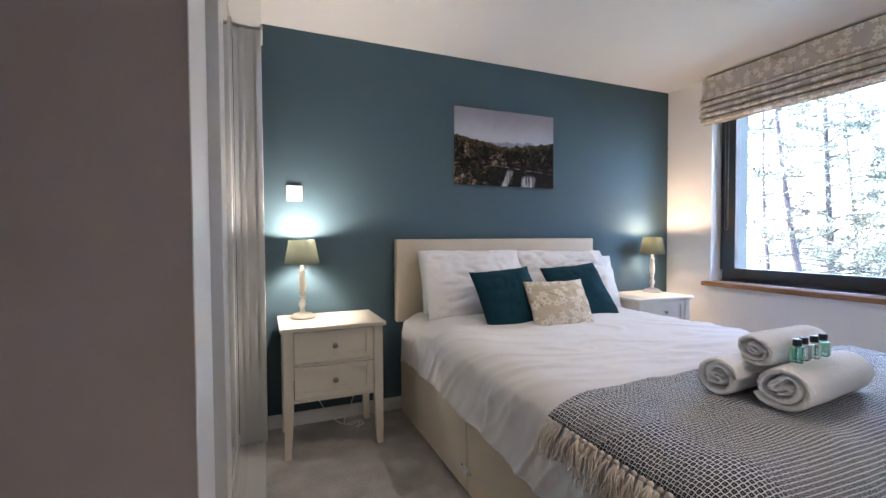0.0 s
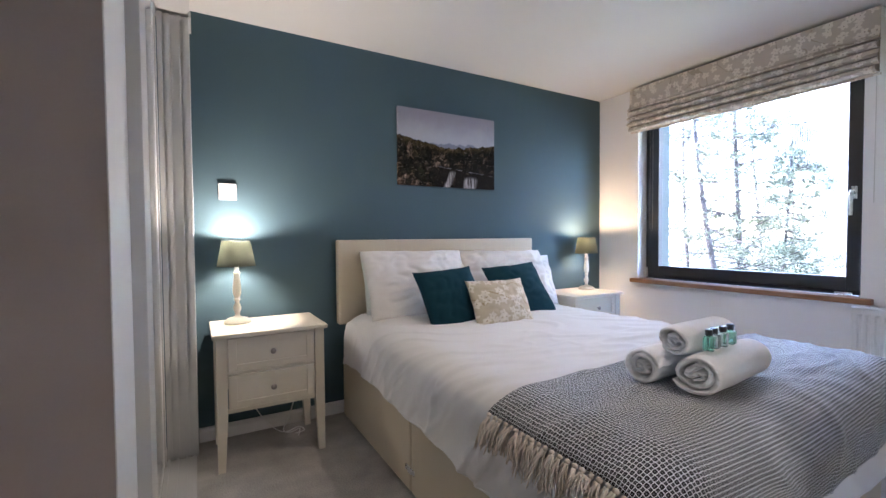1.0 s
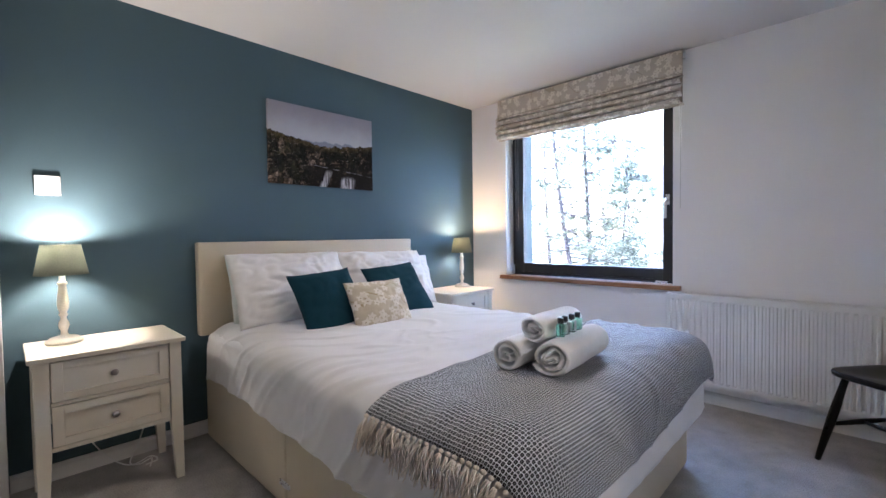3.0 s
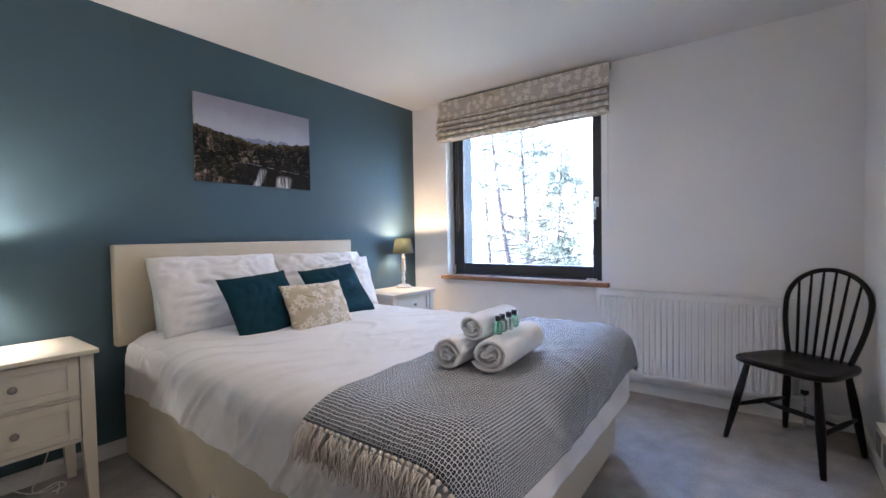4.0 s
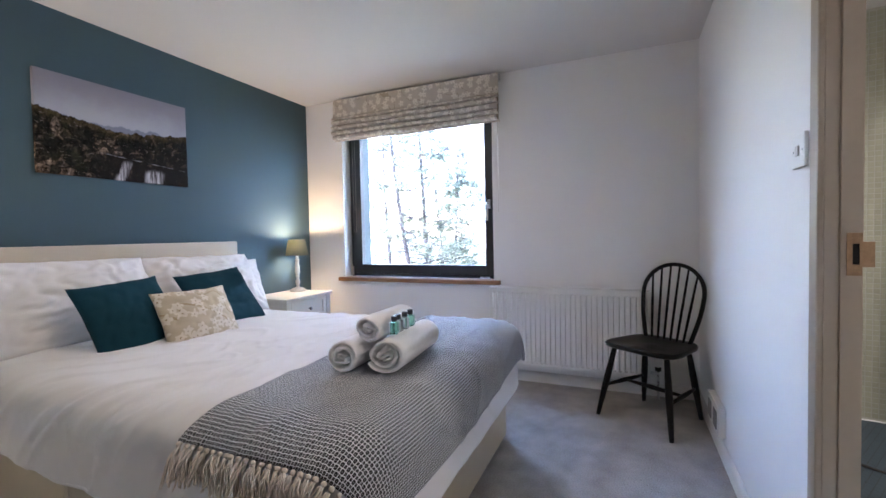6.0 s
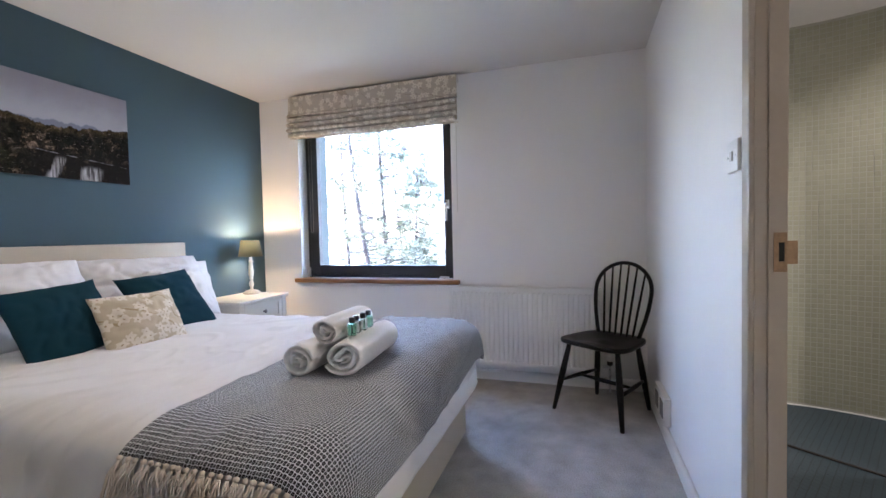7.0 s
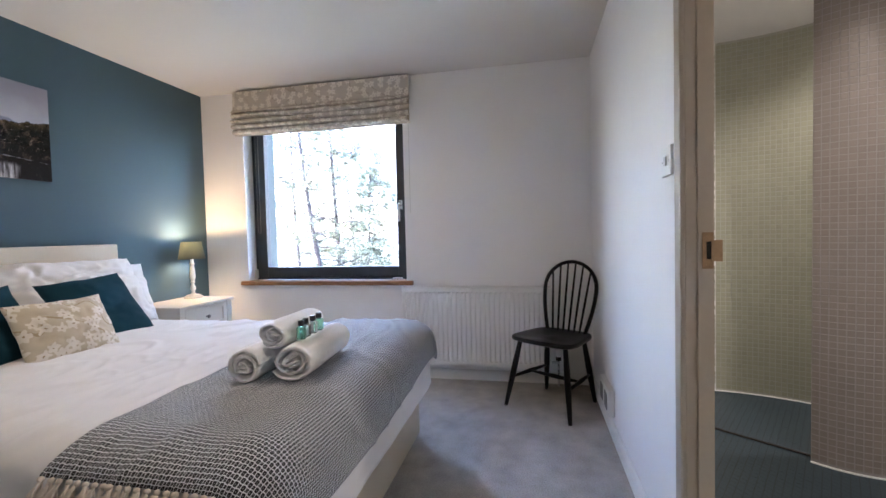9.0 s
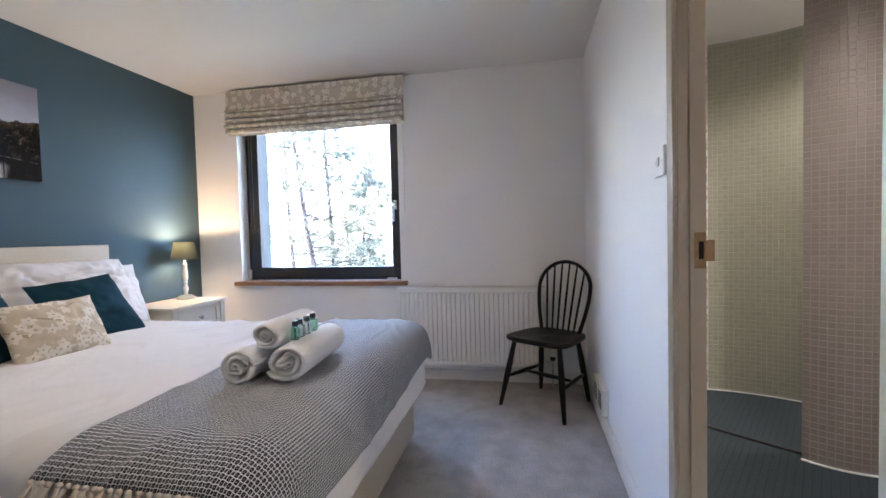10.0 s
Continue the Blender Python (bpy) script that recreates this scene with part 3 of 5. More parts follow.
def drape(u, v, top, r, hw, length, most=9.0):
    """Lay flat cloth metres (u across, v from the head) over the bed's rounded edges. Returns place, outward way, how far over."""
    ox, oy = max(0.0, abs(u) - (hw - r)), max(0.0, v - (length - r))
    o = math.hypot(ox, oy)
    if ox > 0 and oy > 0 and o > most:
        ox, oy, o = ox * most / o, oy * most / o, most
    sx = 1 if u >= 0 else -1
    x, y, z = sx * min(abs(u), hw - r), -min(v, length - r), top
    nrm = Vector((0, 0, 1))
    if o > 0:
        dx, dy = sx * ox / o, -oy / o
        a = min(o / r, math.pi / 2)
        out, down = r * math.sin(a), r * (1 - math.cos(a)) + max(0.0, o - r * math.pi / 2)
        out += 0.03 * max(0.0, o - r * math.pi / 2)
        x, y, z = x + dx * out, y + dy * out, z - down
        nrm = Vector((dx * math.sin(a), dy * math.sin(a), math.cos(a)))
    flare = 0.045 * min(1.0, max(0.0, v - 0.1) / 1.4) * min(1.0, ox / 0.1) * sx
    return Vector((CX + x + flare, y, z)), nrm, o


def bed_crown(u, v):
    return 0.004 * max(0.0, 1 - (u / HW) ** 2) + 0.006 * math.sin(v * 2.1) * max(0.0, 1 - (u / HW) ** 2)


def creases(u, v, o):
    """Soft pulls and puckers of a filled cotton cover."""
    q = Vector((u * 2.2, v * 2.2, 0.3))
    h = 0.010 * noise.noise(q) + 0.005 * noise.noise(q * 2.7)
    w = noise.noise(Vector((u * 1.3 + 4, v * 1.3, 2.0)))
    ridge = 1 - abs(noise.noise(Vector((u * 1.5 + v * 2.0 + w, v * 7.0 - u * 3.0 + 1.5 * w, 5.1))))
    h += 0.0130 * max(0.0, ridge - 0.80) / 0.20 * (0.5 + 0.5 * noise.noise(Vector((u * 2, v * 2, 9))))
    tight = 1 - abs(noise.noise(Vector((u * 5.0 - v * 3.0 + 2 * w, v * 15.0 + u * 4.0, 3.3))))
    h += 0.0045 * max(0.0, tight - 0.78) / 0.22 * max(0.0, 0.3 + noise.noise(Vector((u * 2.6, v * 2.6, 14))))
    fold = 1 - abs(noise.noise(Vector((v * 3.2 + u * 2.0, u * 1.1 - v * 0.6, 7.7))))
    side = min(1.0, max(0.0, (o - 0.02) / 0.16))
    foot = min(1.0, max(0.0, (v - (BED_L - ROUND)) / 0.12))
    h += 0.015 * side * (1 - 0.75 * foot) * (max(0.0, fold - 0.6) / 0.4 - 0.35)
    pull = 1 - abs(noise.noise(Vector((v * 8.5 + o * 7.5 + w, o * 2.2, 1.7))))
    hang = min(1.0, max(0.0, (o - 0.01) / 0.08)) * (1 - foot) * min(1.0, max(0.0, (v - 0.5) / 0.4))
    h += 0.008 * hang * max(0.0, pull - 0.72) / 0.28
    return h * (1 - 0.65 * foot)


def duvet():
    drop_l, drop_f = ROUND * math.pi / 2 + 0.155, ROUND * math.pi / 2 + 0.205
    u0 = HW - ROUND + drop_l
    v0, v1 = 0.105, BED_L - ROUND + drop_f

    def place(s, t):
        u, v = -u0 + 2 * u0 * s, v0 + (v1 - v0) * t
        p, nrm, o = drape(u, v, TOP, ROUND, HW, BED_L, drop_f)
        hem = 0.0015 * noise.noise(Vector((u * 3, v * 3, 1.0))) * min(1, o / 0.3)
        p.z += bed_crown(u, v) * (1 if o < 0.1 else max(0, 1 - (o - 0.1) / 0.1)) + hem
        edge = min(1.0, (v - v0) / 0.05)
        p.z -= 0.022 * (1 - edge)
        return p + nrm * creases(u, v, o), nrm

    d = thing("duvet", Matrix(), "white cotton duvet with soft creases hanging over the bed", "duvet")
    part("cover", thick_sheet(230, 250, place, 0.012), COTTON, d, "", True)

    def seam(s, t):
        p, nrm = place(s, t)
        return p - nrm * 0.006

    for ends in (((0, 0), (0, 1)), ((0, 1), (1, 1)), ((1, 1), (1, 0))):
        (s0, t0), (s1, t1) = ends
        part("hem", tube([seam(s0 + (s1 - s0) * k / 120, t0 + (t1 - t0) * k / 120) for k in range(121)], 0.0075, 6), COTTON, d, "", True)


duvet()

THROW_TOP, THROW_R = TOP + 0.013, ROUND + 0.013
TU0, TU1 = -(HW - ROUND + 0.118), HW - ROUND + 0.205
TV1 = BED_L - ROUND + 0.255


def throw_place(s, t):
    """A point of the throw: s from the fringed end across the bed, t from its head edge over the foot."""
    u = TU0 + (TU1 - TU0) * s
    v0 = 1.602 + 0.012 * s + 0.010 * noise.noise(Vector((s * 5, 0, 3)))
    v = v0 + (TV1 - v0 + 0.02 * math.sin(s * 5.0)) * t
    p, nrm, o = drape(u, v, THROW_TOP, THROW_R, HW + 0.013, BED_L + 0.018, 0.285)
    p.z += bed_crown(u, v) * (1 if o < 0.1 else max(0, 1 - (o - 0.1) / 0.1))
    lump = 0.58 * creases(u, v, o) + 0.006 * min(1.0, o / 0.1)
    w = noise.noise(Vector((u * 1.6, v * 1.6, 8.0)))
    lump += 0.006 * max(0.0, 1 - abs(noise.noise(Vector((u * 2.4 + w, v * 8 + 2 * w, 2.2)))) - 0.82) / 0.18
    if u > HW - ROUND and v > BED_L - ROUND:
        p += Vector((0.015, -0.012, 0.0)) * min(1.0, o / 0.3)
    return p + nrm * (lump + 0.003)


def throw():
    t = thing("throw_blanket", Matrix(), "black and cream grid-woven throw with fringe across the bed's foot", "throw")
    part("cloth", grid_sheet(150, 80, throw_place, 0.005, lambda s, q: (s * (TU1 - TU0), q * (TV1 - 1.60))), WEAVE, t, "", True)
    rng = random.Random(11)
    count = 30
    for k in range(count):
        q = (k + 0.5) / count
        p = throw_place(0.0, q)
        v = throw_place(0.03, q)
        along = (p - v).normalized()
        side = Vector((-0.15, 0, -1.0))
        b = bmesh.new()
        knot = bmesh.new()
        bmesh.ops.create_icosphere(knot, subdivisions=2, radius=0.0066, matrix=Matrix.Translation(p + along * 0.004 + Vector((-0.004, 0, 0.002))) @ Matrix.Diagonal((1.0, rng.uniform(0.9, 1.25), rng.uniform(0.8, 1.05), 1)))
        length = rng.uniform(0.066, 0.092)
        lean_y = rng.uniform(-0.03, 0.03)
        for m in range(13):
            a = rng.uniform(0, 6.28)
            sway = rng.gauss(0, 0.012) + lean_y * 0.7
            pts = []
            for i in range(10):
                f = i / 9
                way = along.lerp(Vector((-0.10, 0, -1)), min(1, 0.25 + f)).normalized()
                base = (pts[-1] if pts else p + along * 0.006)
                step = way * (length * (0.80 + 0.02 * m) / 9) if pts else Vector((0, 0, 0))
                wig = Vector((math.cos(a) * 0.0016, math.sin(a) * 0.0026 * (1 - 1.2 * f) + sway / 9, 0)) + 0.0017 * Vector((math.sin(9 * f + a), math.cos((7 + 0.7 * m) * f + a), 0.6 * math.sin(11 * f + m)))
                q3 = base + step + wig
                q3.x = min(q3.x, CX - HW - 0.060 - 0.004 * f)
                pts.append(q3)
            tube(pts, [0.0021, 0.0024, 0.0024, 0.0023, 0.0022, 0.0022, 0.0021, 0.0020, 0.0018, 0.0009], 5, b)
        strands = part("tassel", b, FRINGE, t, "cream knotted tassel" if k == 0 else "", True)
        part("knot", knot, FRINGE, strands, "", True)


throw()


# ---- pillows and cushions ----
def cushion_mesh(w, h, thick, seed, crumple=0.010, pinch=0.06, power=0.45, wrinkle=0.0):
    """A filled cushion lying in x, z with its faces to -y and +y; wrinkle adds the pulled creases of a loose case."""
    n, m = (64, 48) if wrinkle else (40, 30)
    b = bmesh.new()
    layer = b.loops.layers.uv.new("UVMap")

    def point(i, j, side):
        u, v = 2 * i / n - 1, 2 * j / m - 1
        x = w / 2 * u * (1 - pinch * (1 - v * v))
        z = h / 2 * v * (1 - pinch * (1 - u * u))
        full = max(0.0, (1 - u * u) * (1 - v * v)) ** power
        q = Vector((u * 1.7 + seed, v * 1.7, seed * 0.7 + side))
        wob = noise.noise(q) + 0.5 * noise.noise(q * 2.3)
        crease = max(0.0, 1 - abs(noise.noise(Vector((u * 2 + v + seed, v * 3 - u, seed)))) - 0.72) / 0.28
        y = thick / 2 * full + full * (crumple * wob - 0.9 * crumple * crease)
        if wrinkle:
            bend = 0.5 * noise.noise(Vector((u * 1.1 + seed, v * 1.1, 4.0)))
            for across, along, lift, turn in ((5.0, 1.0, 1.0, 0.35), (8.5, 1.7, 0.6, -0.5), (4.0, 1.4, 0.8, 1.2)):
                p = u * math.cos(turn) + v * math.sin(turn)
                r = v * math.cos(turn) - u * math.sin(turn)
                ridge = 1 - abs(noise.noise(Vector((p * along + seed, r * across + 2 * bend + seed, turn + side))))
                gate = max(0.0, 0.25 + noise.noise(Vector((u * 1.6 - seed, v * 1.6, turn * 3))))
                y += wrinkle * lift * full * gate * (max(0.0, ridge - 0.70) / 0.30) ** 1.5
            for cu, cv in ((-1, -1), (1, -1), (1, 1), (-1, 1)):
                d = math.hypot(u - cu, v - cv)
                ang = math.atan2(v - cv, u - cu)
                y += 0.30 * wrinkle * full * math.exp(-((d - 0.35) / 0.3) ** 2) * math.sin(11 * ang + seed + cu)
        z += 0.35 * crumple * noise.noise(Vector((u * 2 + seed, 3, 1))) * abs(v)
        x += 0.35 * crumple * noise.noise(Vector((7, v * 2 + seed, 1))) * abs(u)
        return (x, side * y, z)

    for side in (-1, 1):
        rows = [[b.verts.new(point(i, j, side)) for i in range(n + 1)] for j in range(m + 1)]
        for j in range(m):
            for i in range(n):
                idx = ((i, j), (i + 1, j), (i + 1, j + 1), (i, j + 1))
                f = b.faces.new([rows[c][a] for a, c in idx])
                for lp, (a, c) in zip(f.loops, idx):
                    lp[layer].uv = (a / n * w, c / m * h + (side + 1))
                if side > 0:
                    f.normal_flip()
    bmesh.ops.remove_doubles(b, verts=b.verts[:], dist=0.0004)
    return b


def soft(name, m, mesh, material, label, category, group=""):
    ob = part(name, mesh, material, None, "", True)
    ob.matrix_basis = m
    return tagged(ob, label, category, group)


def leaning(x, y, z, lean, turn, tilt):
    """Stands on its lower edge at (x, y, z), leans back by lean degrees, turned about the upright and tilted in its own plane."""
    return Matrix.Translation((x, y, z)) @ Euler((0, 0, radians(turn))).to_matrix().to_4x4() @ Euler((radians(-lean), 0, 0)).to_matrix().to_4x4() @ Euler((0, radians(tilt), 0)).to_matrix().to_4x4()


PG = "bed pillows"
soft("pillow", leaning(-1.890, -0.195, 0.600, 16, 1, 0) @ pose(0, 0, 0.19), cushion_mesh(0.64, 0.39, 0.15, 1.3, 0.012, 0.03, 0.45, 0.010), SHEET, "pale mint white pillow against the headboard", "pillow", PG)
soft("pillow", leaning(-1.105, -0.235, 0.590, 26, -6, 4) @ pose(0, 0, 0.19), cushion_mesh(0.68, 0.40, 0.16, 2.9, 0.026, 0.03, 0.45, 0.022), COTTON, "white pillow against the headboard", "pillow", PG)
soft("pillow", leaning(-1.890, -0.350, 0.612, 28, 1, 0.5) @ pose(0, 0, 0.20), cushion_mesh(0.69, 0.43, 0.19, 4.1, 0.022, 0.035, 0.42, 0.026), COTTON, "plump white cotton pillow leaning at the head", "pillow", PG)
soft("pillow", leaning(-1.225, -0.345, 0.604, 30, -3, 1.0) @ pose(0, 0, 0.20), cushion_mesh(0.70, 0.43, 0.18, 6.7, 0.026, 0.035, 0.42, 0.036), COTTON, "creased white cotton pillow leaning at the head", "pillow", PG)
CG = "teal cushions"
soft("cushion", leaning(-1.850, -0.668, 0.600, 38, -8, -5) @ pose(0, 0, 0.165), cushion_mesh(0.36, 0.385, 0.14, 8.2, 0.010, 0.07), TEAL_CLOTH, "square dark teal cushion resting on white pillows", "cushion", CG)
soft("cushion", leaning(-1.338, -0.622, 0.600, 38, -8, -5) @ pose(0, 0, 0.17), cushion_mesh(0.385, 0.385, 0.14, 9.4, 0.010, 0.07), TEAL_CLOTH, "square dark teal cushion tilted on white pillows", "cushion", CG)
soft("floral_cushion", leaning(-1.655, -0.790, 0.604, 31, -6, 0) @ pose(0, 0, 0.120), cushion_mesh(0.355, 0.280, 0.12, 3.6, 0.010, 0.06), FLORAL, "small beige cushion printed with cream blossoms", "cushion")


# ---- rolled towels and bottles ----
def towel(r, length, turns, seed, squash):
    """A folded towel rolled along x: a crumpled fold at the core, then thick wraps; rests at z = 0."""
    core, t = 0.36 * r, 0.60 * r / (turns + 0.45)
    way = [Vector((x * core, y * core, 0)) for x, y in ((-0.55, 0.50), (0.35, 0.62), (0.62, 0.25), (0.30, -0.02), (-0.45, 0.06), (-0.72, -0.25), (-0.40, -0.60), (0.25, -0.72))]
    turn = seed * 1.3
    for k in range(int(turns * 14) + 1):
        a = radians(-48) + 2 * math.pi * k / 14
        rad = 0.86 * core + 0.5 * t + (r - t - 0.86 * core) * k / (turns * 14)
        rad *= 1 + 0.09 * math.sin(2 * a + seed) * (1 - 0.6 * k / (turns * 14)) + 0.05 * noise.noise(Vector((math.cos(a) * 1.5, math.sin(a) * 1.5, seed + 0.2 * k)))
        way.append(Vector((rad * math.cos(a), rad * math.sin(a), 0)))
    line = []
    for i in range(len(way) - 1):
        a, b, c, d = way[max(i - 1, 0)], way[i], way[i + 1], way[min(i + 2, len(way) - 1)]
        for k in range(4):
            f = k / 4
            line.append(0.5 * ((2 * b) + (c - a) * f + (2 * a - 5 * b + 4 * c - d) * f * f + (3 * b - a - 3 * c + d) * f ** 3))
    line.append(way[-1])
    count = len(line)
    spin = Matrix.Rotation(turn, 3, "Z")
    sides = []
    for i, p in enumerate(line):
        tan = (line[min(i + 1, count - 1)] - line[max(i - 1, 0)]).normalized()
        nrm = Vector((-tan.y, tan.x, 0))
        half = 0.5 * t * (0.94 + 0.16 * noise.noise(Vector((i * 0.11, seed, 2)))) * min(1.0, 0.35 + 0.12 * i, 0.35 + 0.12 * (count - 1 - i))
        sides.append([spin @ (p + nrm * half * q) for q in (1.0, 0.62, -0.62, -1.0)])
    low = min(q.y for s in sides for q in s) * squash
    b = bmesh.new()
    ns = 30
    rings = []
    for k in range(ns + 1):
        f = k / ns
        x = -length / 2 + length * f
        close = max(0.0, 1 - min(f, 1 - f) * length / 0.014)
        ring = []
        for i, s in enumerate(sides):
            mid = (s[0] + s[3]) / 2
            ragged = (0.012 * noise.noise(Vector((i * 0.07, seed, 5.0 + (f > 0.5)))) + 0.004 * noise.noise(Vector((i * 0.5, seed, 1)))) * min(1.0, close * 3)
            row = []
            for c, q in enumerate(s):
                p = mid.lerp(q, 1 - 0.35 * close * close)
                big = 1 + 0.05 * noise.noise(Vector((x * 7, p.x * 11, p.y * 11 + seed))) + 0.014 * noise.noise(Vector((x * 42, p.x * 42, p.y * 42)))
                row.append(b.verts.new((x + ragged, p.x * big, p.y * big * squash - low)))
            ring.append(row)
        rings.append(ring)
    for a, d in zip(rings, rings[1:]):
        for i in range(count - 1):
            b.faces.new((a[i][0], a[i + 1][0], d[i + 1][0], d[i][0]))
            b.faces.new((a[i][3], d[i][3], d[i + 1][3], a[i + 1][3]))
        for i in (0, count - 1):
            for c in range(3):
                b.faces.new((a[i][c], a[i][c + 1], d[i][c + 1], d[i][c]))
    for e, out in ((rings[0], -0.004), (rings[-1], 0.004)):
        for row in e:
            for c in (1, 2):
                row[c].co.x += out
        for i in range(count - 1):
            for c in range(3):
                b.faces.new((e[i][c], e[i + 1][c], e[i + 1][c + 1], e[i][c + 1]))
    spare = [v for v in b.verts if not v.link_faces]
    bmesh.ops.delete(b, geom=spare, context="VERTS")
    bmesh.ops.recalc_face_normals(b, faces=b.faces[:])
    return b


TG = "rolled towels on the bed"
T_BIG, T_SIDE, T_TOP = (-1.730, -1.890), (-1.791, -1.758), (-1.755, -1.826)
soft("towel", pose(T_BIG[0], T_BIG[1], 0.632, 0, 0, 5), towel(0.076, 0.345, 1.7, 2, 0.80), TOWELLING, "large white towel rolled on the woven throw", "towel", TG)
soft("towel", pose(T_SIDE[0], T_SIDE[1], 0.632, 0, 0, 4), towel(0.065, 0.290, 1.6, 5, 0.86), TOWELLING, "white hand towel rolled on the woven throw", "towel", TG)
soft("towel", pose(T_TOP[0], T_TOP[1], 0.724, 0, 0, 3), towel(0.057, 0.270, 1.4, 8, 0.80), TOWELLING, "white hand towel rolled on top of two others", "towel", TG)


def bottle(m, liquid, label):
    b = thing("toiletry_bottle", m, label, "bottle", "toiletry bottles")
    w = 0.0160
    glass = box(-w, w, -w, w, 0.0, 0.046, 0.0040, 3)
    part("body", glass, liquid, b)
    part("neck", lathe([(0.0085, 0.045), (0.0085, 0.052)], 14), liquid, b)
    part("cap", lathe([(0.0112, 0.0505), (0.0118, 0.0515), (0.0118, 0.0690), (0.0108, 0.0705), (0.0, 0.0706)], 18, caps=False), CAP, b, "black ribbed cap")


for x, y, turn, liq, lab in ((-1.848, -1.910, 20, GREEN_GLASS, "green-filled toiletry bottle with black cap"), (-1.813, -1.905, 5, CLEAR_BOTTLE, "clear toiletry bottle with black cap"),
                             (-1.768, -1.905, 14, CLEAR_BOTTLE, "pale toiletry bottle with black cap"), (-1.722, -1.902, 10, GREEN_GLASS, "green-filled toiletry bottle with black cap")):
    bottle(pose(x, y, 0.748, 0, 0, turn) @ Matrix.Scale(0.82, 4), liq, lab)


# ---- bedside tables and lamps ----
NW, ND, NH = 0.512, 0.398, 0.632


def nightstand(m, label):
    """Origin on the floor at the middle of its back."""
    t = thing("bedside_table", m, label, "bedside table", "bedside tables")
    part("top", box(-NW / 2, NW / 2, -ND, 0, NH - 0.019, NH, 0.004), CREAM, t)
    x = NW / 2 - 0.016
    body = bmesh.new()
    box(-x + 0.044, -x + 0.006, -ND + 0.06, -0.045, 0.268, NH - 0.019, bm=body)
    box(x - 0.044, x - 0.006, -ND + 0.06, -0.045, 0.268, NH - 0.019, bm=body)
    box(-x + 0.045, x - 0.045, -0.03, -0.02, 0.268, NH - 0.019, bm=body)
    box(-x + 0.045, x - 0.045, -ND + 0.024, -ND + 0.040, 0.263, 0.281, 0.002, bm=body)
    box(-x + 0.045, x - 0.045, -ND + 0.024, -ND + 0.040, 0.439, 0.452, 0.002, bm=body)
    box(-x + 0.045, x - 0.045, -ND + 0.024, -ND + 0.040, NH - 0.023, NH - 0.019, 0.001, bm=body)
    part("carcass", body, CREAM, t)
    for sx in (-1, 1):
        for y in (-ND + 0.016, -0.060):
            b = bmesh.new()
            w0, w1 = 0.044, 0.030
            vs = []
            for z, w in ((0.0, w1), (0.263, w0), (NH - 0.019, w0)):
                xo = sx * x
                xi = sx * (x - w)
                ys = (y, y + w)
                vs.append([b.verts.new((a, c, z)) for a, c in ((xo, ys[0]), (xi, ys[0]), (xi, ys[1]), (xo, ys[1]))])
            for a, c in zip(vs, vs[1:]):
                for k in range(4):
                    b.faces.new((a[k], a[(k + 1) % 4], c[(k + 1) % 4], c[k]))
            b.faces.new(vs[0][::-1])
            b.faces.new(vs[-1])
            bmesh.ops.recalc_face_normals(b, faces=b.faces[:])
            part("leg", b, CREAM, t)
    for z0, z1 in ((0.284, 0.436), (0.455, NH - 0.025)):
        xd = x - 0.048
        dr = bmesh.new()
        yf = -ND + 0.018
        for a in ((-xd, -xd + 0.036, z0, z1), (xd - 0.036, xd, z0, z1), (-xd + 0.036, xd - 0.036, z0, z0 + 0.030), (-xd + 0.036, xd - 0.036, z1 - 0.030, z1)):
            box(a[0], a[1], yf, yf + 0.018, a[2], a[3], 0.0015, bm=dr)
        box(-xd + 0.034, xd - 0.034, yf + 0.0085, yf + 0.016, z0 + 0.028, z1 - 0.028, bm=dr)
        d = part("drawer", dr, CREAM, t)
        kn = lathe([(0.005, 0.0), (0.005, 0.010), (0.009, 0.013), (0.0135, 0.019), (0.0125, 0.025), (0.006, 0.029), (0.0, 0.0295)], 20, caps=False)
        for v in kn.verts:
            v.co = Vector((v.co.x, yf + 0.0085 - v.co.z, (z0 + z1) / 2 + v.co.y))
        bmesh.ops.recalc_face_normals(kn, faces=kn.faces[:])
        part("knob", kn, PEWTER, d, "round pewter knob", True)
    return t


first = nightstand(pose(-2.748, -0.020, 0), "cream painted two-drawer bedside table with tapered legs")
second = copy_thing(first, pose(-0.490, -0.020, 0))


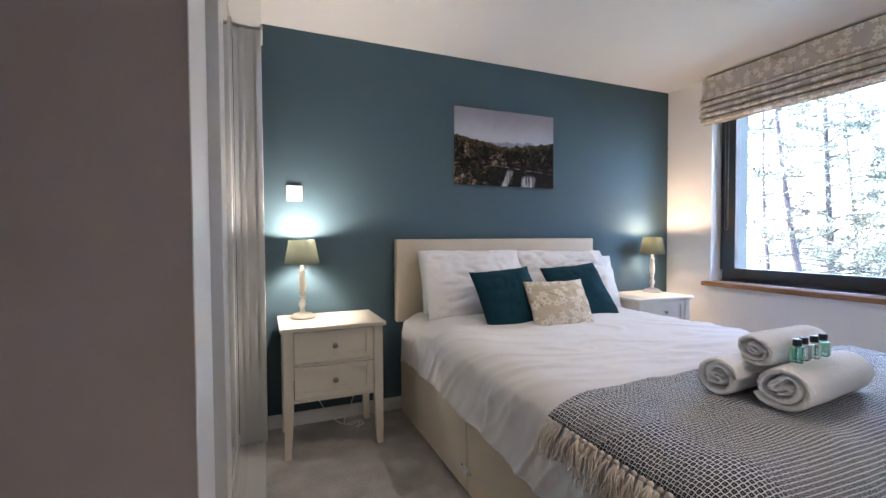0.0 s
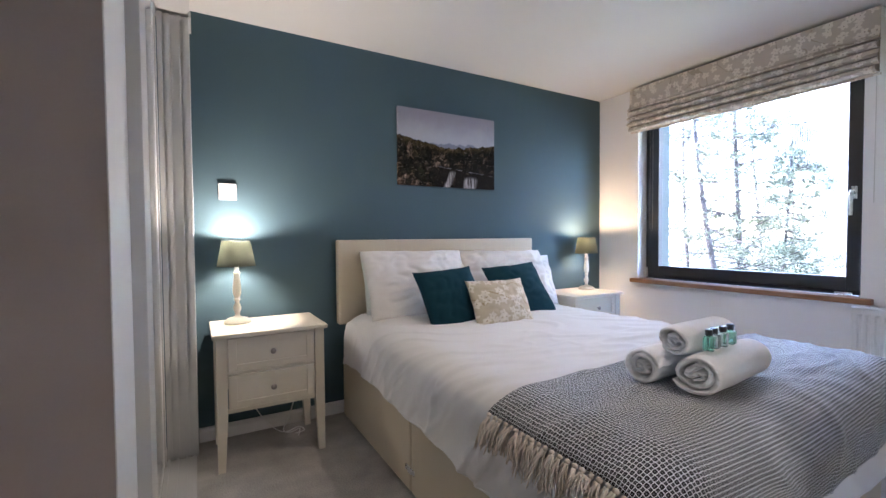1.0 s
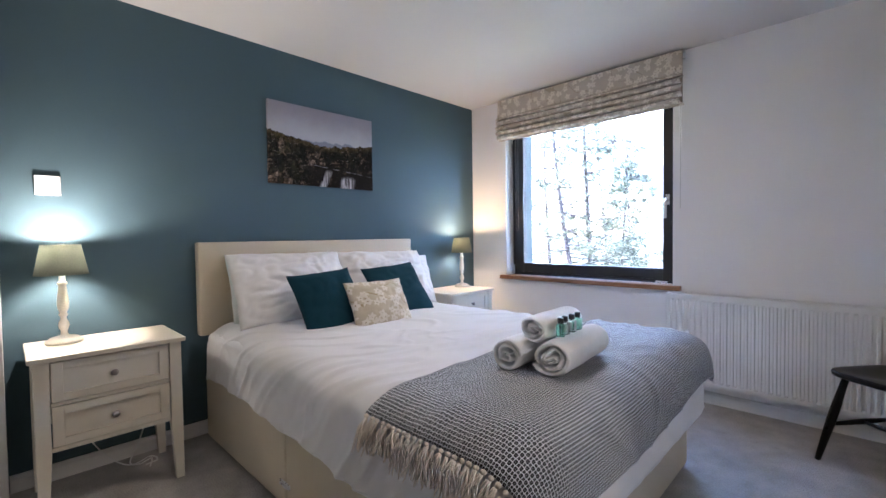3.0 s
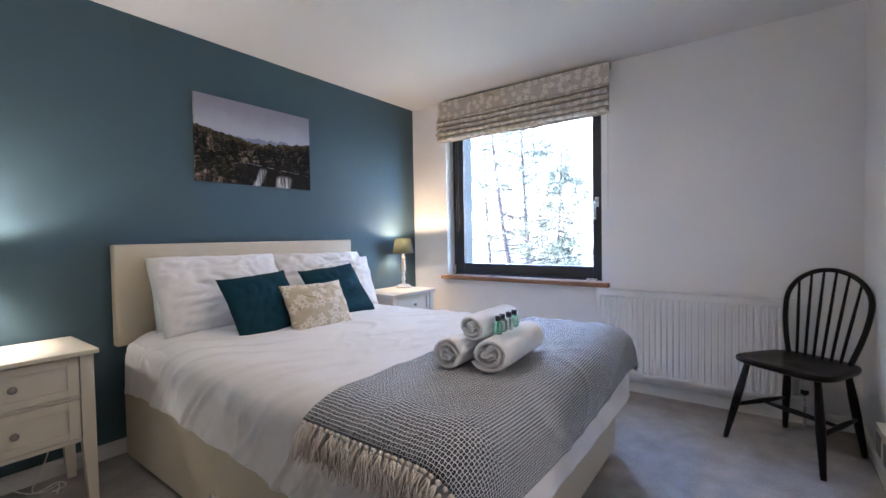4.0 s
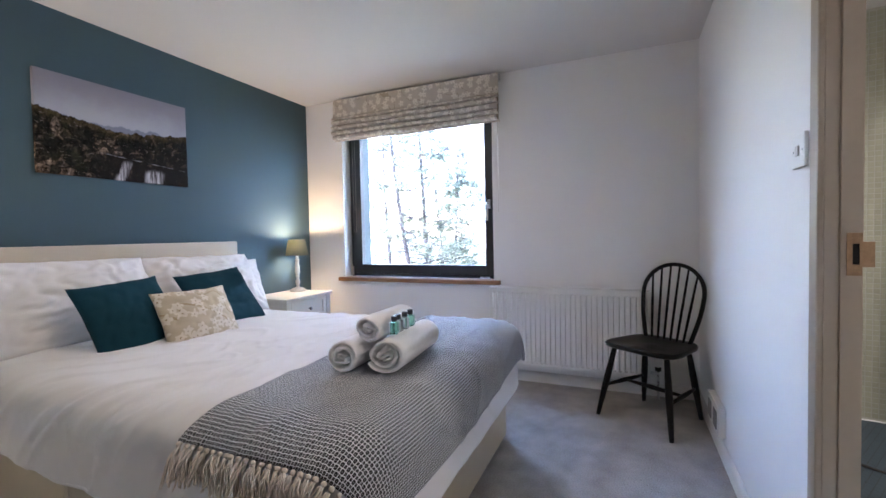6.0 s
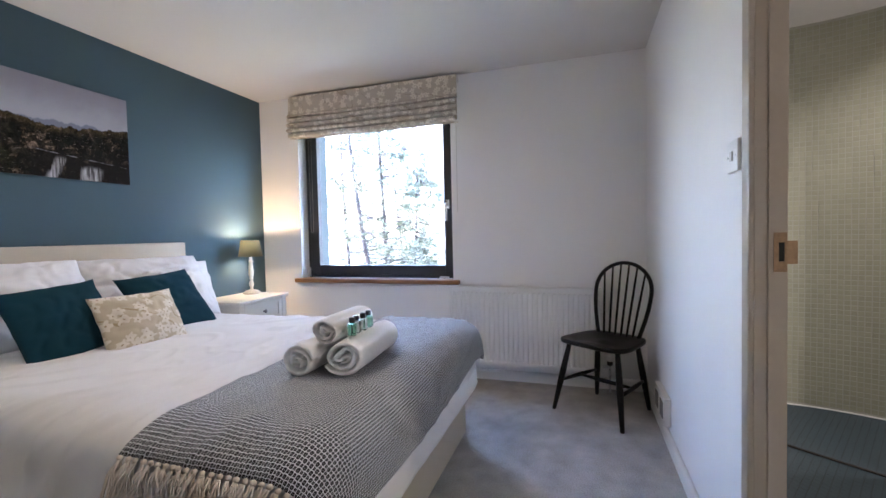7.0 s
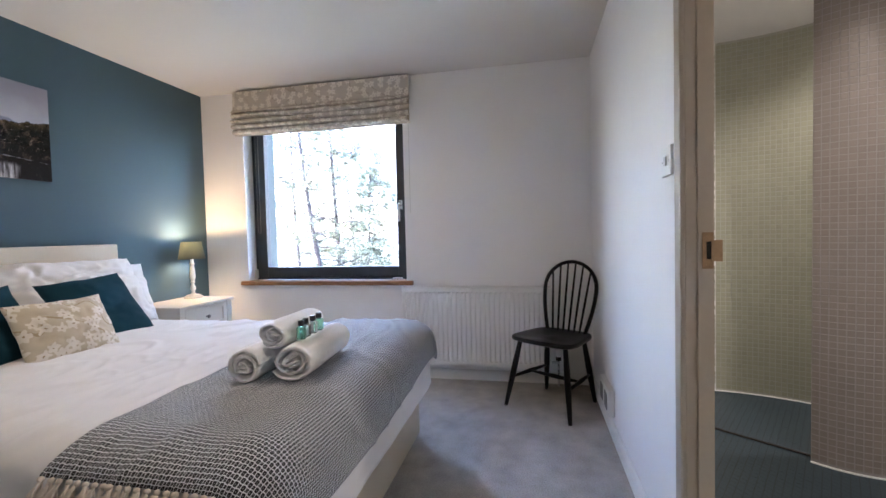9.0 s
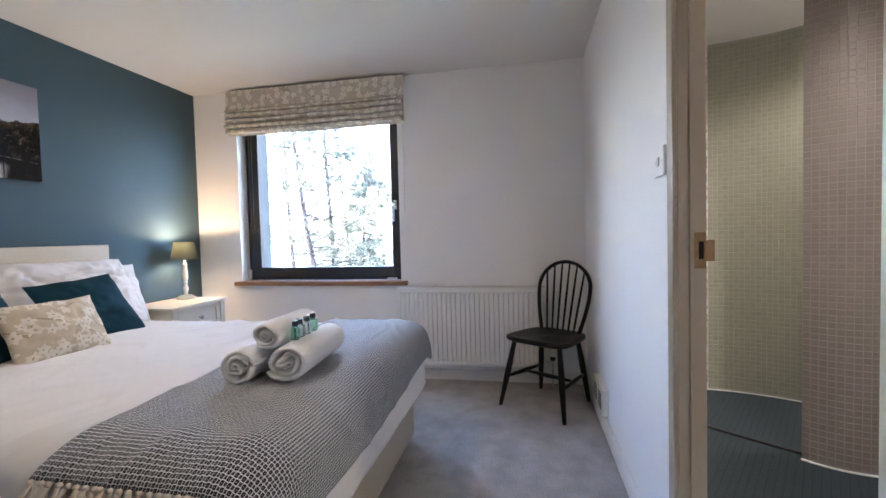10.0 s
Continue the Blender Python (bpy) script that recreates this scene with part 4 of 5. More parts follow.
def bedside_lamp(m, label):
    t = thing("table_lamp", m, label, "lamp", "bedside lamps")
    t_prof = [(0.062, 0.0), (0.064, 0.004), (0.064, 0.012), (0.052, 0.016), (0.050, 0.022), (0.040, 0.026), (0.018, 0.030), (0.012, 0.038), (0.011, 0.050), (0.016, 0.062), (0.019, 0.074), (0.016, 0.088), (0.010, 0.102),
              (0.010, 0.112), (0.015, 0.116), (0.0155, 0.122), (0.011, 0.126), (0.013, 0.132), (0.018, 0.145), (0.020, 0.165), (0.018, 0.195), (0.0145, 0.225), (0.013, 0.245), (0.017, 0.249), (0.017, 0.258), (0.012, 0.262)]
    part("stem", lathe([(r, z) for r, z in t_prof], 32), CREAM_LAMP, t, "turned cream wooden stem", True)
    part("holder", lathe([(0.011, 0.262), (0.011, 0.300), (0.008, 0.306)], 16), PLASTIC, t)
    sh = lathe([(0.0900, 0.292), (0.0665, 0.418)], 48, caps=False)
    bmesh.ops.solidify(sh, geom=sh.faces[:], thickness=0.0012)
    s = part("shade", sh, SHADE, t, "tapered sage linen shade, lit", True)
    for r, z in ((0.0902, 0.292), (0.0667, 0.418)):
        rim = bmesh.new()
        tube([(r * math.cos(a * math.pi / 24), r * math.sin(a * math.pi / 24), z) for a in range(49)], 0.0016, 6, rim)
        part("rim", rim, SHADE, s)
    ring = bmesh.new()
    for a in (0, 120, 240):
        tube([(0.011, 0, 0.30), (0.0655 * math.cos(radians(a)), 0.0655 * math.sin(radians(a)), 0.412)], 0.0012, 5, ring)
    part("shade_carrier", ring, CHROME, s)
    bulb = lathe([(0.009, 0.306), (0.010, 0.312), (0.014, 0.320), (0.016, 0.328), (0.013, 0.336), (0.007, 0.341), (0.0, 0.342)], 24, caps=False)
    part("bulb", bulb, BULB, t, "lit bulb", True)
    return t


LAMPS = ((-2.878, -0.135, 0.68, (1.0, 0.85, 0.62)), (-0.322, -0.140, 0.34, (1.0, 0.70, 0.38)))
one = bedside_lamp(pose(LAMPS[0][0], LAMPS[0][1], NH), "turned cream table lamp with sage shade, switched on")
copy_thing(one, pose(LAMPS[1][0], LAMPS[1][1], NH, 0, 0, 40))
for x, y, watts, glow_colour in LAMPS:
    for up, share in ((0.349, 0.30), (0.402, 0.70)):
        lamp_point("lamp_light", (x, y, NH + up), watts * share, glow_colour, 0.014)


# cables behind the bedside table
def cable(points, label):
    pts = [Vector(q) for q in points]
    fine = []
    for i in range(len(pts) - 1):
        a, b, c, d = pts[max(i - 1, 0)], pts[i], pts[i + 1], pts[min(i + 2, len(pts) - 1)]
        for k in range(8):
            f = k / 8
            fine.append(0.5 * ((2 * b) + (c - a) * f + (2 * a - 5 * b + 4 * c - d) * f * f + (3 * b - a - 3 * c + d) * f ** 3))
    fine.append(pts[-1])
    tagged(part("cable", tube(fine, 0.0032, 6), PLASTIC, None, "", True), label, "cable", "lamp cables")


cable([(-2.86, -0.03, 0.61), (-2.83, -0.03, 0.30), (-2.80, -0.05, 0.16), (-2.73, -0.08, 0.05), (-2.66, -0.12, 0.006), (-2.58, -0.10, 0.010), (-2.56, -0.15, 0.006), (-2.61, -0.17, 0.006)], "white lamp cable hanging behind the bedside table")
cable([(-2.57, -0.03, 0.40), (-2.58, -0.04, 0.20), (-2.62, -0.07, 0.08), (-2.66, -0.10, 0.012), (-2.63, -0.14, 0.006), (-2.58, -0.13, 0.012), (-2.60, -0.20, 0.006)], "white lamp cable coiled on the carpet")


# ---- window dressing ----
def roman_blind():
    r = thing("roman_blind", Matrix(), "raised roman blind in beige linen with cream blossoms", "blind")
    y0, y1 = -1.776, -0.352
    prof = [(-0.062, 2.206), (-0.074, 2.203), (-0.078, 2.15), (-0.080, 2.08), (-0.084, 2.065), (-0.092, 2.055), (-0.106, 2.042), (-0.106, 2.034), (-0.070, 2.038)]
    z = 2.034
    for k in range(4):
        d = 0.0415
        prof += [(-0.088 - 0.003 * k, z - 0.003), (-0.108 - 0.005 * k, z - 0.35 * d), (-0.112 - 0.005 * k, z - 0.75 * d), (-0.100 - 0.004 * k, z - 1.02 * d), (-0.072, z - 0.90 * d)]
        z -= d
    prof += [(-0.070, z - 0.010)]
    n = len(prof) - 1
    run = [0.0]
    for a, b in zip(prof, prof[1:]):
        run.append(run[-1] + math.dist(a, b))

    def place(s, t):
        i = min(n, round(t * n))
        x, zz = prof[i]
        y = y0 + (y1 - y0) * s
        if i > 6:
            sag = 0.006 * noise.noise(Vector((y * 3, i * 0.4, 0))) - 0.004 * math.sin(math.pi * s)
            x += 0.010 * noise.noise(Vector((y * 2.2, i * 0.25, 4)))
            zz += sag
            y += 0.02 * (s - 0.5) * math.sin((i - 6) * 0.9) * 0.6 - (0.035 * s * max(0, i - 12) / n)
        return Vector((x, y, zz))

    part("cloth", grid_sheet(90, n, place, 0.0, lambda s, t: (s * (y1 - y0), run[min(n, round(t * n))])), BLIND_CLOTH, r)
    part("lining", box(-0.066, -0.063, y0 + 0.004, y1 - 0.004, 1.866, 2.165), BLIND_CLOTH, r)
    part("headrail", box(-0.060, -0.004, y0 + 0.004, y1 - 0.004, 2.165, 2.208, 0.002), PLASTIC, r)
    part("cord", tube([(-0.050, y0 + 0.018, 2.17), (-0.048, y0 + 0.018, 1.7), (-0.050, y0 + 0.019, 1.222)], 0.0022, 6), SCREEN, r, "thin pale pull cord")
    ch = bmesh.new()
    loop = [(0.055 + 0.0, -0.452 + 0.012 * math.cos(a), 1.125 + 0.022 * math.sin(a)) for a in [math.pi * k / 8 for k in range(8, 17)]]
    tube([(0.055, -0.464, 2.06), *loop, (0.055, -0.440, 2.06)], 0.0012, 6, ch)
    part("bead_chain", ch, PEWTER, r, "looped bead chain")


roman_blind()


# ---- radiator ----
def radiator():
    r = thing("radiator", Matrix(), "white ribbed panel radiator under the window", "radiator")
    y0, y1, z0, z1 = -2.735, -1.692, 0.132, 0.690
    pitch = 0.0335
    ny = int((y1 - y0 - 0.02) / pitch)
    outline = []
    for k in range(ny):
        a = y1 - 0.012 - k * pitch
        outline += [(-0.100, a), (-0.100, a - 0.012), (-0.0925, a - 0.017), (-0.0925, a - pitch + 0.005)]
    edge = [(-0.100, y1 - 0.002), *outline, (-0.100, y0 + 0.012), (-0.100, y0 + 0.002)]
    b = bmesh.new()
    zs = [(z0 + 0.004, 0), (z0 + 0.022, 0), (z0 + 0.034, 1), (z1 - 0.050, 1), (z1 - 0.038, 0), (z1 - 0.016, 0)]
    rows = [[b.verts.new((x if on else -0.100, y, z)) for x, y in edge] for z, on in zs]
    for a, c in zip(rows, rows[1:]):
        for i in range(len(edge) - 1):
            b.faces.new((a[i], c[i], c[i + 1], a[i + 1]))
    bmesh.ops.recalc_face_normals(b, faces=b.faces[:])
    bmesh.ops.solidify(b, geom=b.faces[:], thickness=0.003)
    part("front_panel", b, RAD, r)
    part("back_panel", box(-0.045, -0.035, y0 + 0.004, y1 - 0.004, z0 + 0.01, z1 - 0.02), RAD, r)
    for y in (y0, y1 - 0.003):
        part("side_panel", box(-0.1035, -0.032, y, y + 0.003, z0 + 0.02, z1 - 0.004, 0.001), RAD, r)
    g = box(-0.1045, -0.030, y0, y1, z1 - 0.016, z1 - 0.006, 0.003)
    for k in range(70):
        y = y0 + 0.03 + k * (y1 - y0 - 0.06) / 69
        box(-0.092, -0.042, y - 0.004, y + 0.004, z1 - 0.006, z1 - 0.001, bm=g)
    part("top_grille", g, RAD, r)
    for y in (y0 + 0.15, y1 - 0.15):
        part("bracket", box(-0.035, 0.0, y - 0.02, y + 0.02, 0.2, 0.6), RAD, r)
    v = tube([(-0.070, y0, 0.165), (-0.070, y0 - 0.045, 0.165)], 0.009, 12)
    tube([(-0.070, y0 - 0.045, 0.0), (-0.070, y0 - 0.045, 0.185)], 0.0075, 12, v)
    part("valve_pipe", v, CHROME, r, "chrome valve and pipe")
    part("valve_collar", lathe([(0.016, 0.180), (0.018, 0.184), (0.018, 0.203), (0.014, 0.206)], 20, at=(-0.070, y0 - 0.045, 0)), CAP, r, "black valve collar")
    part("valve_head", lathe([(0.015, 0.206), (0.021, 0.210), (0.0225, 0.240), (0.020, 0.262), (0.013, 0.268), (0.0, 0.269)], 20, at=(-0.070, y0 - 0.045, 0), caps=False), PLASTIC, r, "white thermostatic valve head", True)


radiator()


# ---- black loop-back chair ----
def chair():
    c = thing("windsor_chair", pose(-0.375, -2.735, 0, 0, 0, 57), "black painted loop-back windsor chair beside the radiator", "chair")
    seat_z = 0.428
    # local: front towards +y, sitter's width along x
    outline = []
    for k in range(40):
        a = 2 * math.pi * k / 40
        cx, sy = math.cos(a), math.sin(a)
        e = 0.46
        x = 0.205 * math.copysign(abs(cx) ** e, cx)
        y = 0.195 * math.copysign(abs(sy) ** e, sy)
        x *= 1.0 + 0.10 * (y / 0.195)
        outline.append((x, y))
    b = bmesh.new()
    rings = []
    for sc, z in ((0.90, -0.030), (0.985, -0.022), (1.0, -0.010), (0.985, -0.001), (0.93, 0.0), (0.8, -0.003), (0.6, -0.008), (0.35, -0.011), (0.12, -0.010)):
        rings.append([b.verts.new((x * sc, y * sc, seat_z + z + (0.006 * math.exp(-(x * sc / 0.03) ** 2) if sc < 0.9 and y > 0.03 else 0))) for x, y in outline])
    for p, q in zip(rings, rings[1:]):
        for i in range(40):
            b.faces.new((p[i], p[(i + 1) % 40], q[(i + 1) % 40], q[i]))
    b.faces.new(rings[0][::-1])
    b.faces.new(rings[-1])
    part("seat", b, BLACK, c, "saddle-shaped seat", True)
    feet = {"fl": (0.215, 0.205), "fr": (-0.215, 0.205), "bl": (0.170, -0.190), "br": (-0.170, -0.190)}
    tops = {"fl": (0.150, 0.130), "fr": (-0.150, 0.130), "bl": (0.125, -0.135), "br": (-0.125, -0.135)}

    def on_leg(k, z):
        f = z / (seat_z - 0.02)
        return Vector((feet[k][0] + (tops[k][0] - feet[k][0]) * f, feet[k][1] + (tops[k][1] - feet[k][1]) * f, z))

    for k in feet:
        zs = [0.0, 0.02, 0.10, 0.19, 0.26, 0.34, 0.41]
        rs = [0.0115, 0.0125, 0.0155, 0.0185, 0.0180, 0.0150, 0.0130]
        part("leg", tube([on_leg(k, z) for z in zs], rs, 14), BLACK, c, "", True)

    def bar(a, d):
        return tube([a, a.lerp(d, 0.25), a.lerp(d, 0.5), a.lerp(d, 0.75), d], [0.007, 0.0105, 0.0135, 0.0105, 0.007], 12)

    sides = []
    for f, k in (("fl", "bl"), ("fr", "br")):
        a, d = on_leg(f, 0.175), on_leg(k, 0.175)
        part("stretcher", bar(a, d), BLACK, c, "", True)
        sides.append(a.lerp(d, 0.5))
    part("stretcher", bar(*sides), BLACK, c, "", True)
    # hoop: narrow at the seat, round above, leaning back
    top, half = 0.872, 0.178

    def hoop(f):
        """Straight flaring sides up to the shoulder, then a half round."""
        shoulder = 0.695
        r = half
        side_len, arc_len = shoulder - seat_z, math.pi * r
        total = 2 * side_len + arc_len
        d = f * total
        if d < side_len:
            g = d / side_len
            x, zz = -(0.128 + (r - 0.128) * math.sin(g * math.pi / 2)), seat_z - 0.012 + (shoulder - seat_z + 0.012) * g
        elif d < side_len + arc_len:
            a = (d - side_len) / r
            x, zz = -r * math.cos(a), shoulder + (top - 0.012 - shoulder) * math.sin(a)
        else:
            g = (total - d) / side_len
            x, zz = (0.128 + (r - 0.128) * math.sin(g * math.pi / 2)), seat_z - 0.012 + (shoulder - seat_z + 0.012) * g
        return Vector((x, -0.150 - 0.100 * (zz - seat_z) / (top - seat_z), zz))

    part("hoop", tube([hoop(k / 48) for k in range(49)], 0.0135, 12, flat=0.85), BLACK, c, "bent hoop back rail", True)
    for k in range(6):
        f = (k - 2.5) / 2.5
        xb = 0.092 * f
        xt = 0.132 * f
        zt = 0.695 + (top - 0.012 - 0.695) * math.sqrt(max(0, 1 - (xt / half) ** 2))
        lo = Vector((xb, -0.148, seat_z - 0.01))
        hi = Vector((xt, -0.150 - 0.100 * (zt - seat_z) / (top - seat_z), zt))
        part("spindle", tube([lo, lo.lerp(hi, 0.5), hi], [0.0068, 0.0072, 0.0055], 10), BLACK, c, "", True)


chair()


# ---- canvas picture ----
def picture_material(w, h):
    """Printed landscape: grey sky, low peaks, dark mossy rocks and two white falls."""
    m = bpy.data.materials.new("printed_canvas")
    m.use_nodes = True
    n, links = nodes_of(m)
    b = n["Principled BSDF"]
    tex, sep = n.new("ShaderNodeTexCoord"), n.new("ShaderNodeSeparateXYZ")
    links.new(tex.outputs["Object"], sep.inputs[0])
    u = val(n, links, "MULTIPLY_ADD", sep.outputs[0], 1 / w, 0.5)
    v = val(n, links, "MULTIPLY_ADD", sep.outputs[2], 1 / h, 0.5)

    def cloud(scale, detail, rough=0.6, stretch=(1, 1, 1)):
        mp, k = n.new("ShaderNodeMapping"), n.new("ShaderNodeTexNoise")
        mp.inputs["Scale"].default_value = stretch
        links.new(tex.outputs["Object"], mp.inputs["Vector"])
        links.new(mp.outputs[0], k.inputs["Vector"])
        k.inputs["Scale"].default_value, k.inputs["Detail"].default_value, k.inputs["Roughness"].default_value = scale, detail, rough
        return k.outputs[0]

    def step(x, lo, hi):
        k = n.new("ShaderNodeMapRange")
        k.interpolation_type = "SMOOTHSTEP"
        k.inputs[1].default_value, k.inputs[2].default_value = lo, hi
        links.new(x, k.inputs[0])
        return k.outputs[0]

    skyc = mixed(n, links, step(val(n, links, "ADD", v, val(n, links, "MULTIPLY", cloud(5, 5), 0.35)), 0.75, 1.15), (0.39, 0.395, 0.44), (0.26, 0.25, 0.285))
    peak = val(n, links, "ADD", 0.47, val(n, links, "MULTIPLY", cloud(9, 4, 0.55, (1, 1, 0.001)), 0.20))
    col = mixed(n, links, step(val(n, links, "SUBTRACT", v, peak), 0.0, 0.02), (0.20, 0.22, 0.27), skyc)
    dip = val(n, links, "MULTIPLY", val(n, links, "ABSOLUTE", val(n, links, "SUBTRACT", u, 0.52)), 0.24)
    ridge = val(n, links, "ADD", val(n, links, "ADD", 0.44, dip), val(n, links, "MULTIPLY", cloud(20, 6, 0.65, (1, 1, 0.001)), 0.14))
    rock = mixed(n, links, step(val(n, links, "SUBTRACT", cloud(20, 8, 0.75), val(n, links, "MULTIPLY", u, 0.10)), 0.42, 0.58), (0.005, 0.005, 0.005), (0.115, 0.078, 0.050))
    rock = mixed(n, links, step(cloud(60, 6, 0.7, (1, 1, 0.6)), 0.59, 0.70), rock, (0.20, 0.155, 0.12))
    shake = n.new("ShaderNodeTexNoise")
    shake.inputs["Scale"].default_value, shake.inputs["Detail"].default_value = 14, 5
    links.new(tex.outputs["Object"], shake.inputs["Vector"])
    bent = n.new("ShaderNodeVectorMath")
    bent.operation = "MULTIPLY_ADD"
    bent.inputs[1].default_value = (0.09, 0.0, 0.09)
    links.new(shake.outputs["Color"], bent.inputs[0])
    links.new(tex.outputs["Object"], bent.inputs[2])
    for size, gain in ((9, 1.0), (24, 0.8)):
        rocks = n.new("ShaderNodeTexVoronoi")
        rocks.inputs["Scale"].default_value = size
        links.new(bent.outputs[0], rocks.inputs["Vector"])
        tone = n.new("ShaderNodeSeparateColor")
        links.new(rocks.outputs["Color"], tone.inputs[0])
        lit = val(n, links, "MULTIPLY", step(val(n, links, "SUBTRACT", tone.outputs[0], val(n, links, "MULTIPLY", u, 0.35)), 0.25, 0.75), step(rocks.outputs["Distance"], 0.75, 0.15))
        lit = val(n, links, "MULTIPLY", lit, step(cloud(34, 6, 0.75), 0.42, 0.58))
        rock = mixed(n, links, val(n, links, "MULTIPLY", lit, gain), rock, (0.40, 0.29, 0.20))
        rock = mixed(n, links, val(n, links, "MULTIPLY", step(tone.outputs[1], 0.45, 0.65), 0.9), rock, (0.006, 0.007, 0.006))
    moss = val(n, links, "MULTIPLY", step(cloud(9, 4), 0.50, 0.62), step(u, 0.45, 0.05))
    rock = mixed(n, links, val(n, links, "MULTIPLY", moss, 0.6), rock, (0.022, 0.021, 0.009))
    top_moss = step(val(n, links, "SUBTRACT", ridge, v), 0.10, 0.0)
    rock = mixed(n, links, val(n, links, "MULTIPLY", top_moss, 0.45), rock, (0.085, 0.062, 0.026))
    chip = val(n, links, "MULTIPLY_ADD", step(cloud(48, 9, 0.82, (1, 1, 0.8)), 0.36, 0.66), 1.9, 0.18)
    shade = n.new("ShaderNodeVectorMath")
    shade.operation = "SCALE"
    links.new(rock, shade.inputs[0])
    links.new(chip, shade.inputs["Scale"])
    rock = mixed(n, links, step(cloud(70, 7, 0.75, (0.7, 1, 1.6)), 0.60, 0.68), shade.outputs[0], (0.23, 0.19, 0.16))
    dark = step(v, 0.42, 0.16)
    rock = mixed(n, links, val(n, links, "MULTIPLY", dark, val(n, links, "MULTIPLY", step(u, 0.26, 0.42), 0.85)), rock, (0.010, 0.009, 0.009))
    col = mixed(n, links, step(val(n, links, "SUBTRACT", v, ridge), 0.0, 0.012), rock, col)
    streak = cloud(40, 4, 0.6, (2.2, 1, 0.15))
    for c0, half, topv, slant in ((0.505, 0.034, 0.215, 0.30), (0.745, 0.075, 0.150, 0.10)):
        uu = val(n, links, "SUBTRACT", u, val(n, links, "MULTIPLY_ADD", v, slant, c0 - 0.03))
        wide = val(n, links, "ADD", val(n, links, "ABSOLUTE", uu), val(n, links, "MULTIPLY", val(n, links, "SUBTRACT", streak, 0.5), 0.09))
        crest = val(n, links, "ADD", v, val(n, links, "ADD", val(n, links, "MULTIPLY", streak, 0.10), val(n, links, "MULTIPLY", val(n, links, "MULTIPLY", uu, uu), 2.5)))
        inside = val(n, links, "MULTIPLY", step(wide, half * 1.15, half * 0.6), step(crest, topv + 0.07, topv + 0.01))
        col = mixed(n, links, val(n, links, "MULTIPLY", inside, step(streak, 0.30, 0.66)), col, (0.54, 0.53, 0.53))
    ledge = val(n, links, "ABSOLUTE", val(n, links, "SUBTRACT", v, val(n, links, "MULTIPLY_ADD", u, -0.14, 0.325)))
    foam = val(n, links, "MULTIPLY", step(val(n, links, "ADD", ledge, val(n, links, "MULTIPLY", cloud(26, 5, 0.65, (0.6, 1, 1.5)), 0.06)), 0.034, 0.022), val(n, links, "MULTIPLY", step(u, 0.33, 0.40), 0.75))
    col = mixed(n, links, foam, col, (0.27, 0.265, 0.28))
    links.new(col, b.inputs["Base Color"])
    b.inputs["Roughness"].default_value = 0.7
    b.inputs["Specular IOR Level"].default_value = 0.12
    return m


PW, PH = 0.766, 0.502
pic = part("canvas_picture", box(-PW / 2, PW / 2, -0.010, 0.010, -PH / 2, PH / 2, 0.002), picture_material(PW, PH))
pic.matrix_basis = pose(-1.537, -0.0108, 1.655, 0, 0, 0)
tagged(pic, "unframed canvas print of rocky moor and small waterfalls", "picture")


# ---- switches, socket, strike plate ----
def wall_switch(m, label, w=0.086, rockers=1):
    s = thing("light_switch", m, label, "switch")
    part("plate", box(-w / 2, w / 2, -0.009, 0, -0.043, 0.043, 0.0025), PLASTIC, s)
    part("rocker", box(-0.010, 0.010, -0.013, -0.009, -0.013, 0.013, 0.0015), SCREEN, s, "pale grey rocker")
    for x in (-0.030, 0.030):
        k = tube([(x, -0.0102, 0), (x, -0.0088, 0)], 0.0030, 10)
        part("screw", k, CHROME, s)
    return s


wall_switch(pose(-2.904, -0.001, 1.312), "square white plastic light switch on the teal wall")
wall_switch(pose(-1.677, SOUTH + 0.001, 1.259, 0, 0, 180), "square white plastic light switch beside the doorway")


def socket():
    s = thing("wall_socket", pose(-0.640, SOUTH + 0.001, 0.172, 0, 0, 180), "white double socket low on the wall behind the chair", "socket")
    part("plate", box(-0.135, 0.135, -0.030, 0, -0.068, 0.068, 0.003), PLASTIC, s)
    for x in (-0.066, 0.066):
        part("outlet", box(x - 0.036, x + 0.036, -0.034, -0.030, -0.044, 0.040, 0.002), mat("grey_outlet", (0.22, 0.22, 0.23), 0.5, bump=0), s, "grey outlet face")


socket()


def strike():
    s = thing("strike_plate", pose(DOOR1 - 0.0085, -3.064, 1.000), "worn brass strike plate on the door lining", "strike plate")
    b = bmesh.new()
    for y0, y1, z0, z1 in ((-0.013, -0.008, -0.045, 0.050), (0.004, 0.014, -0.045, 0.050), (-0.008, 0.004, 0.026, 0.050), (-0.008, 0.004, -0.045, -0.020), (-0.034, -0.013, -0.026, 0.030)):
        box(-0.002, 0.0, y0, y1, z0, z1, bm=b)
    part("plate", b, BRASS, s)
    part("hole", box(-0.0008, 0.0, -0.008, 0.004, -0.020, 0.026), HOLE, s)
    for z in (-0.034, 0.038):
        part("screw", tube([(-0.003, 0.001, z), (-0.0015, 0.001, z)], 0.004, 10), BRASS, s)


strike()


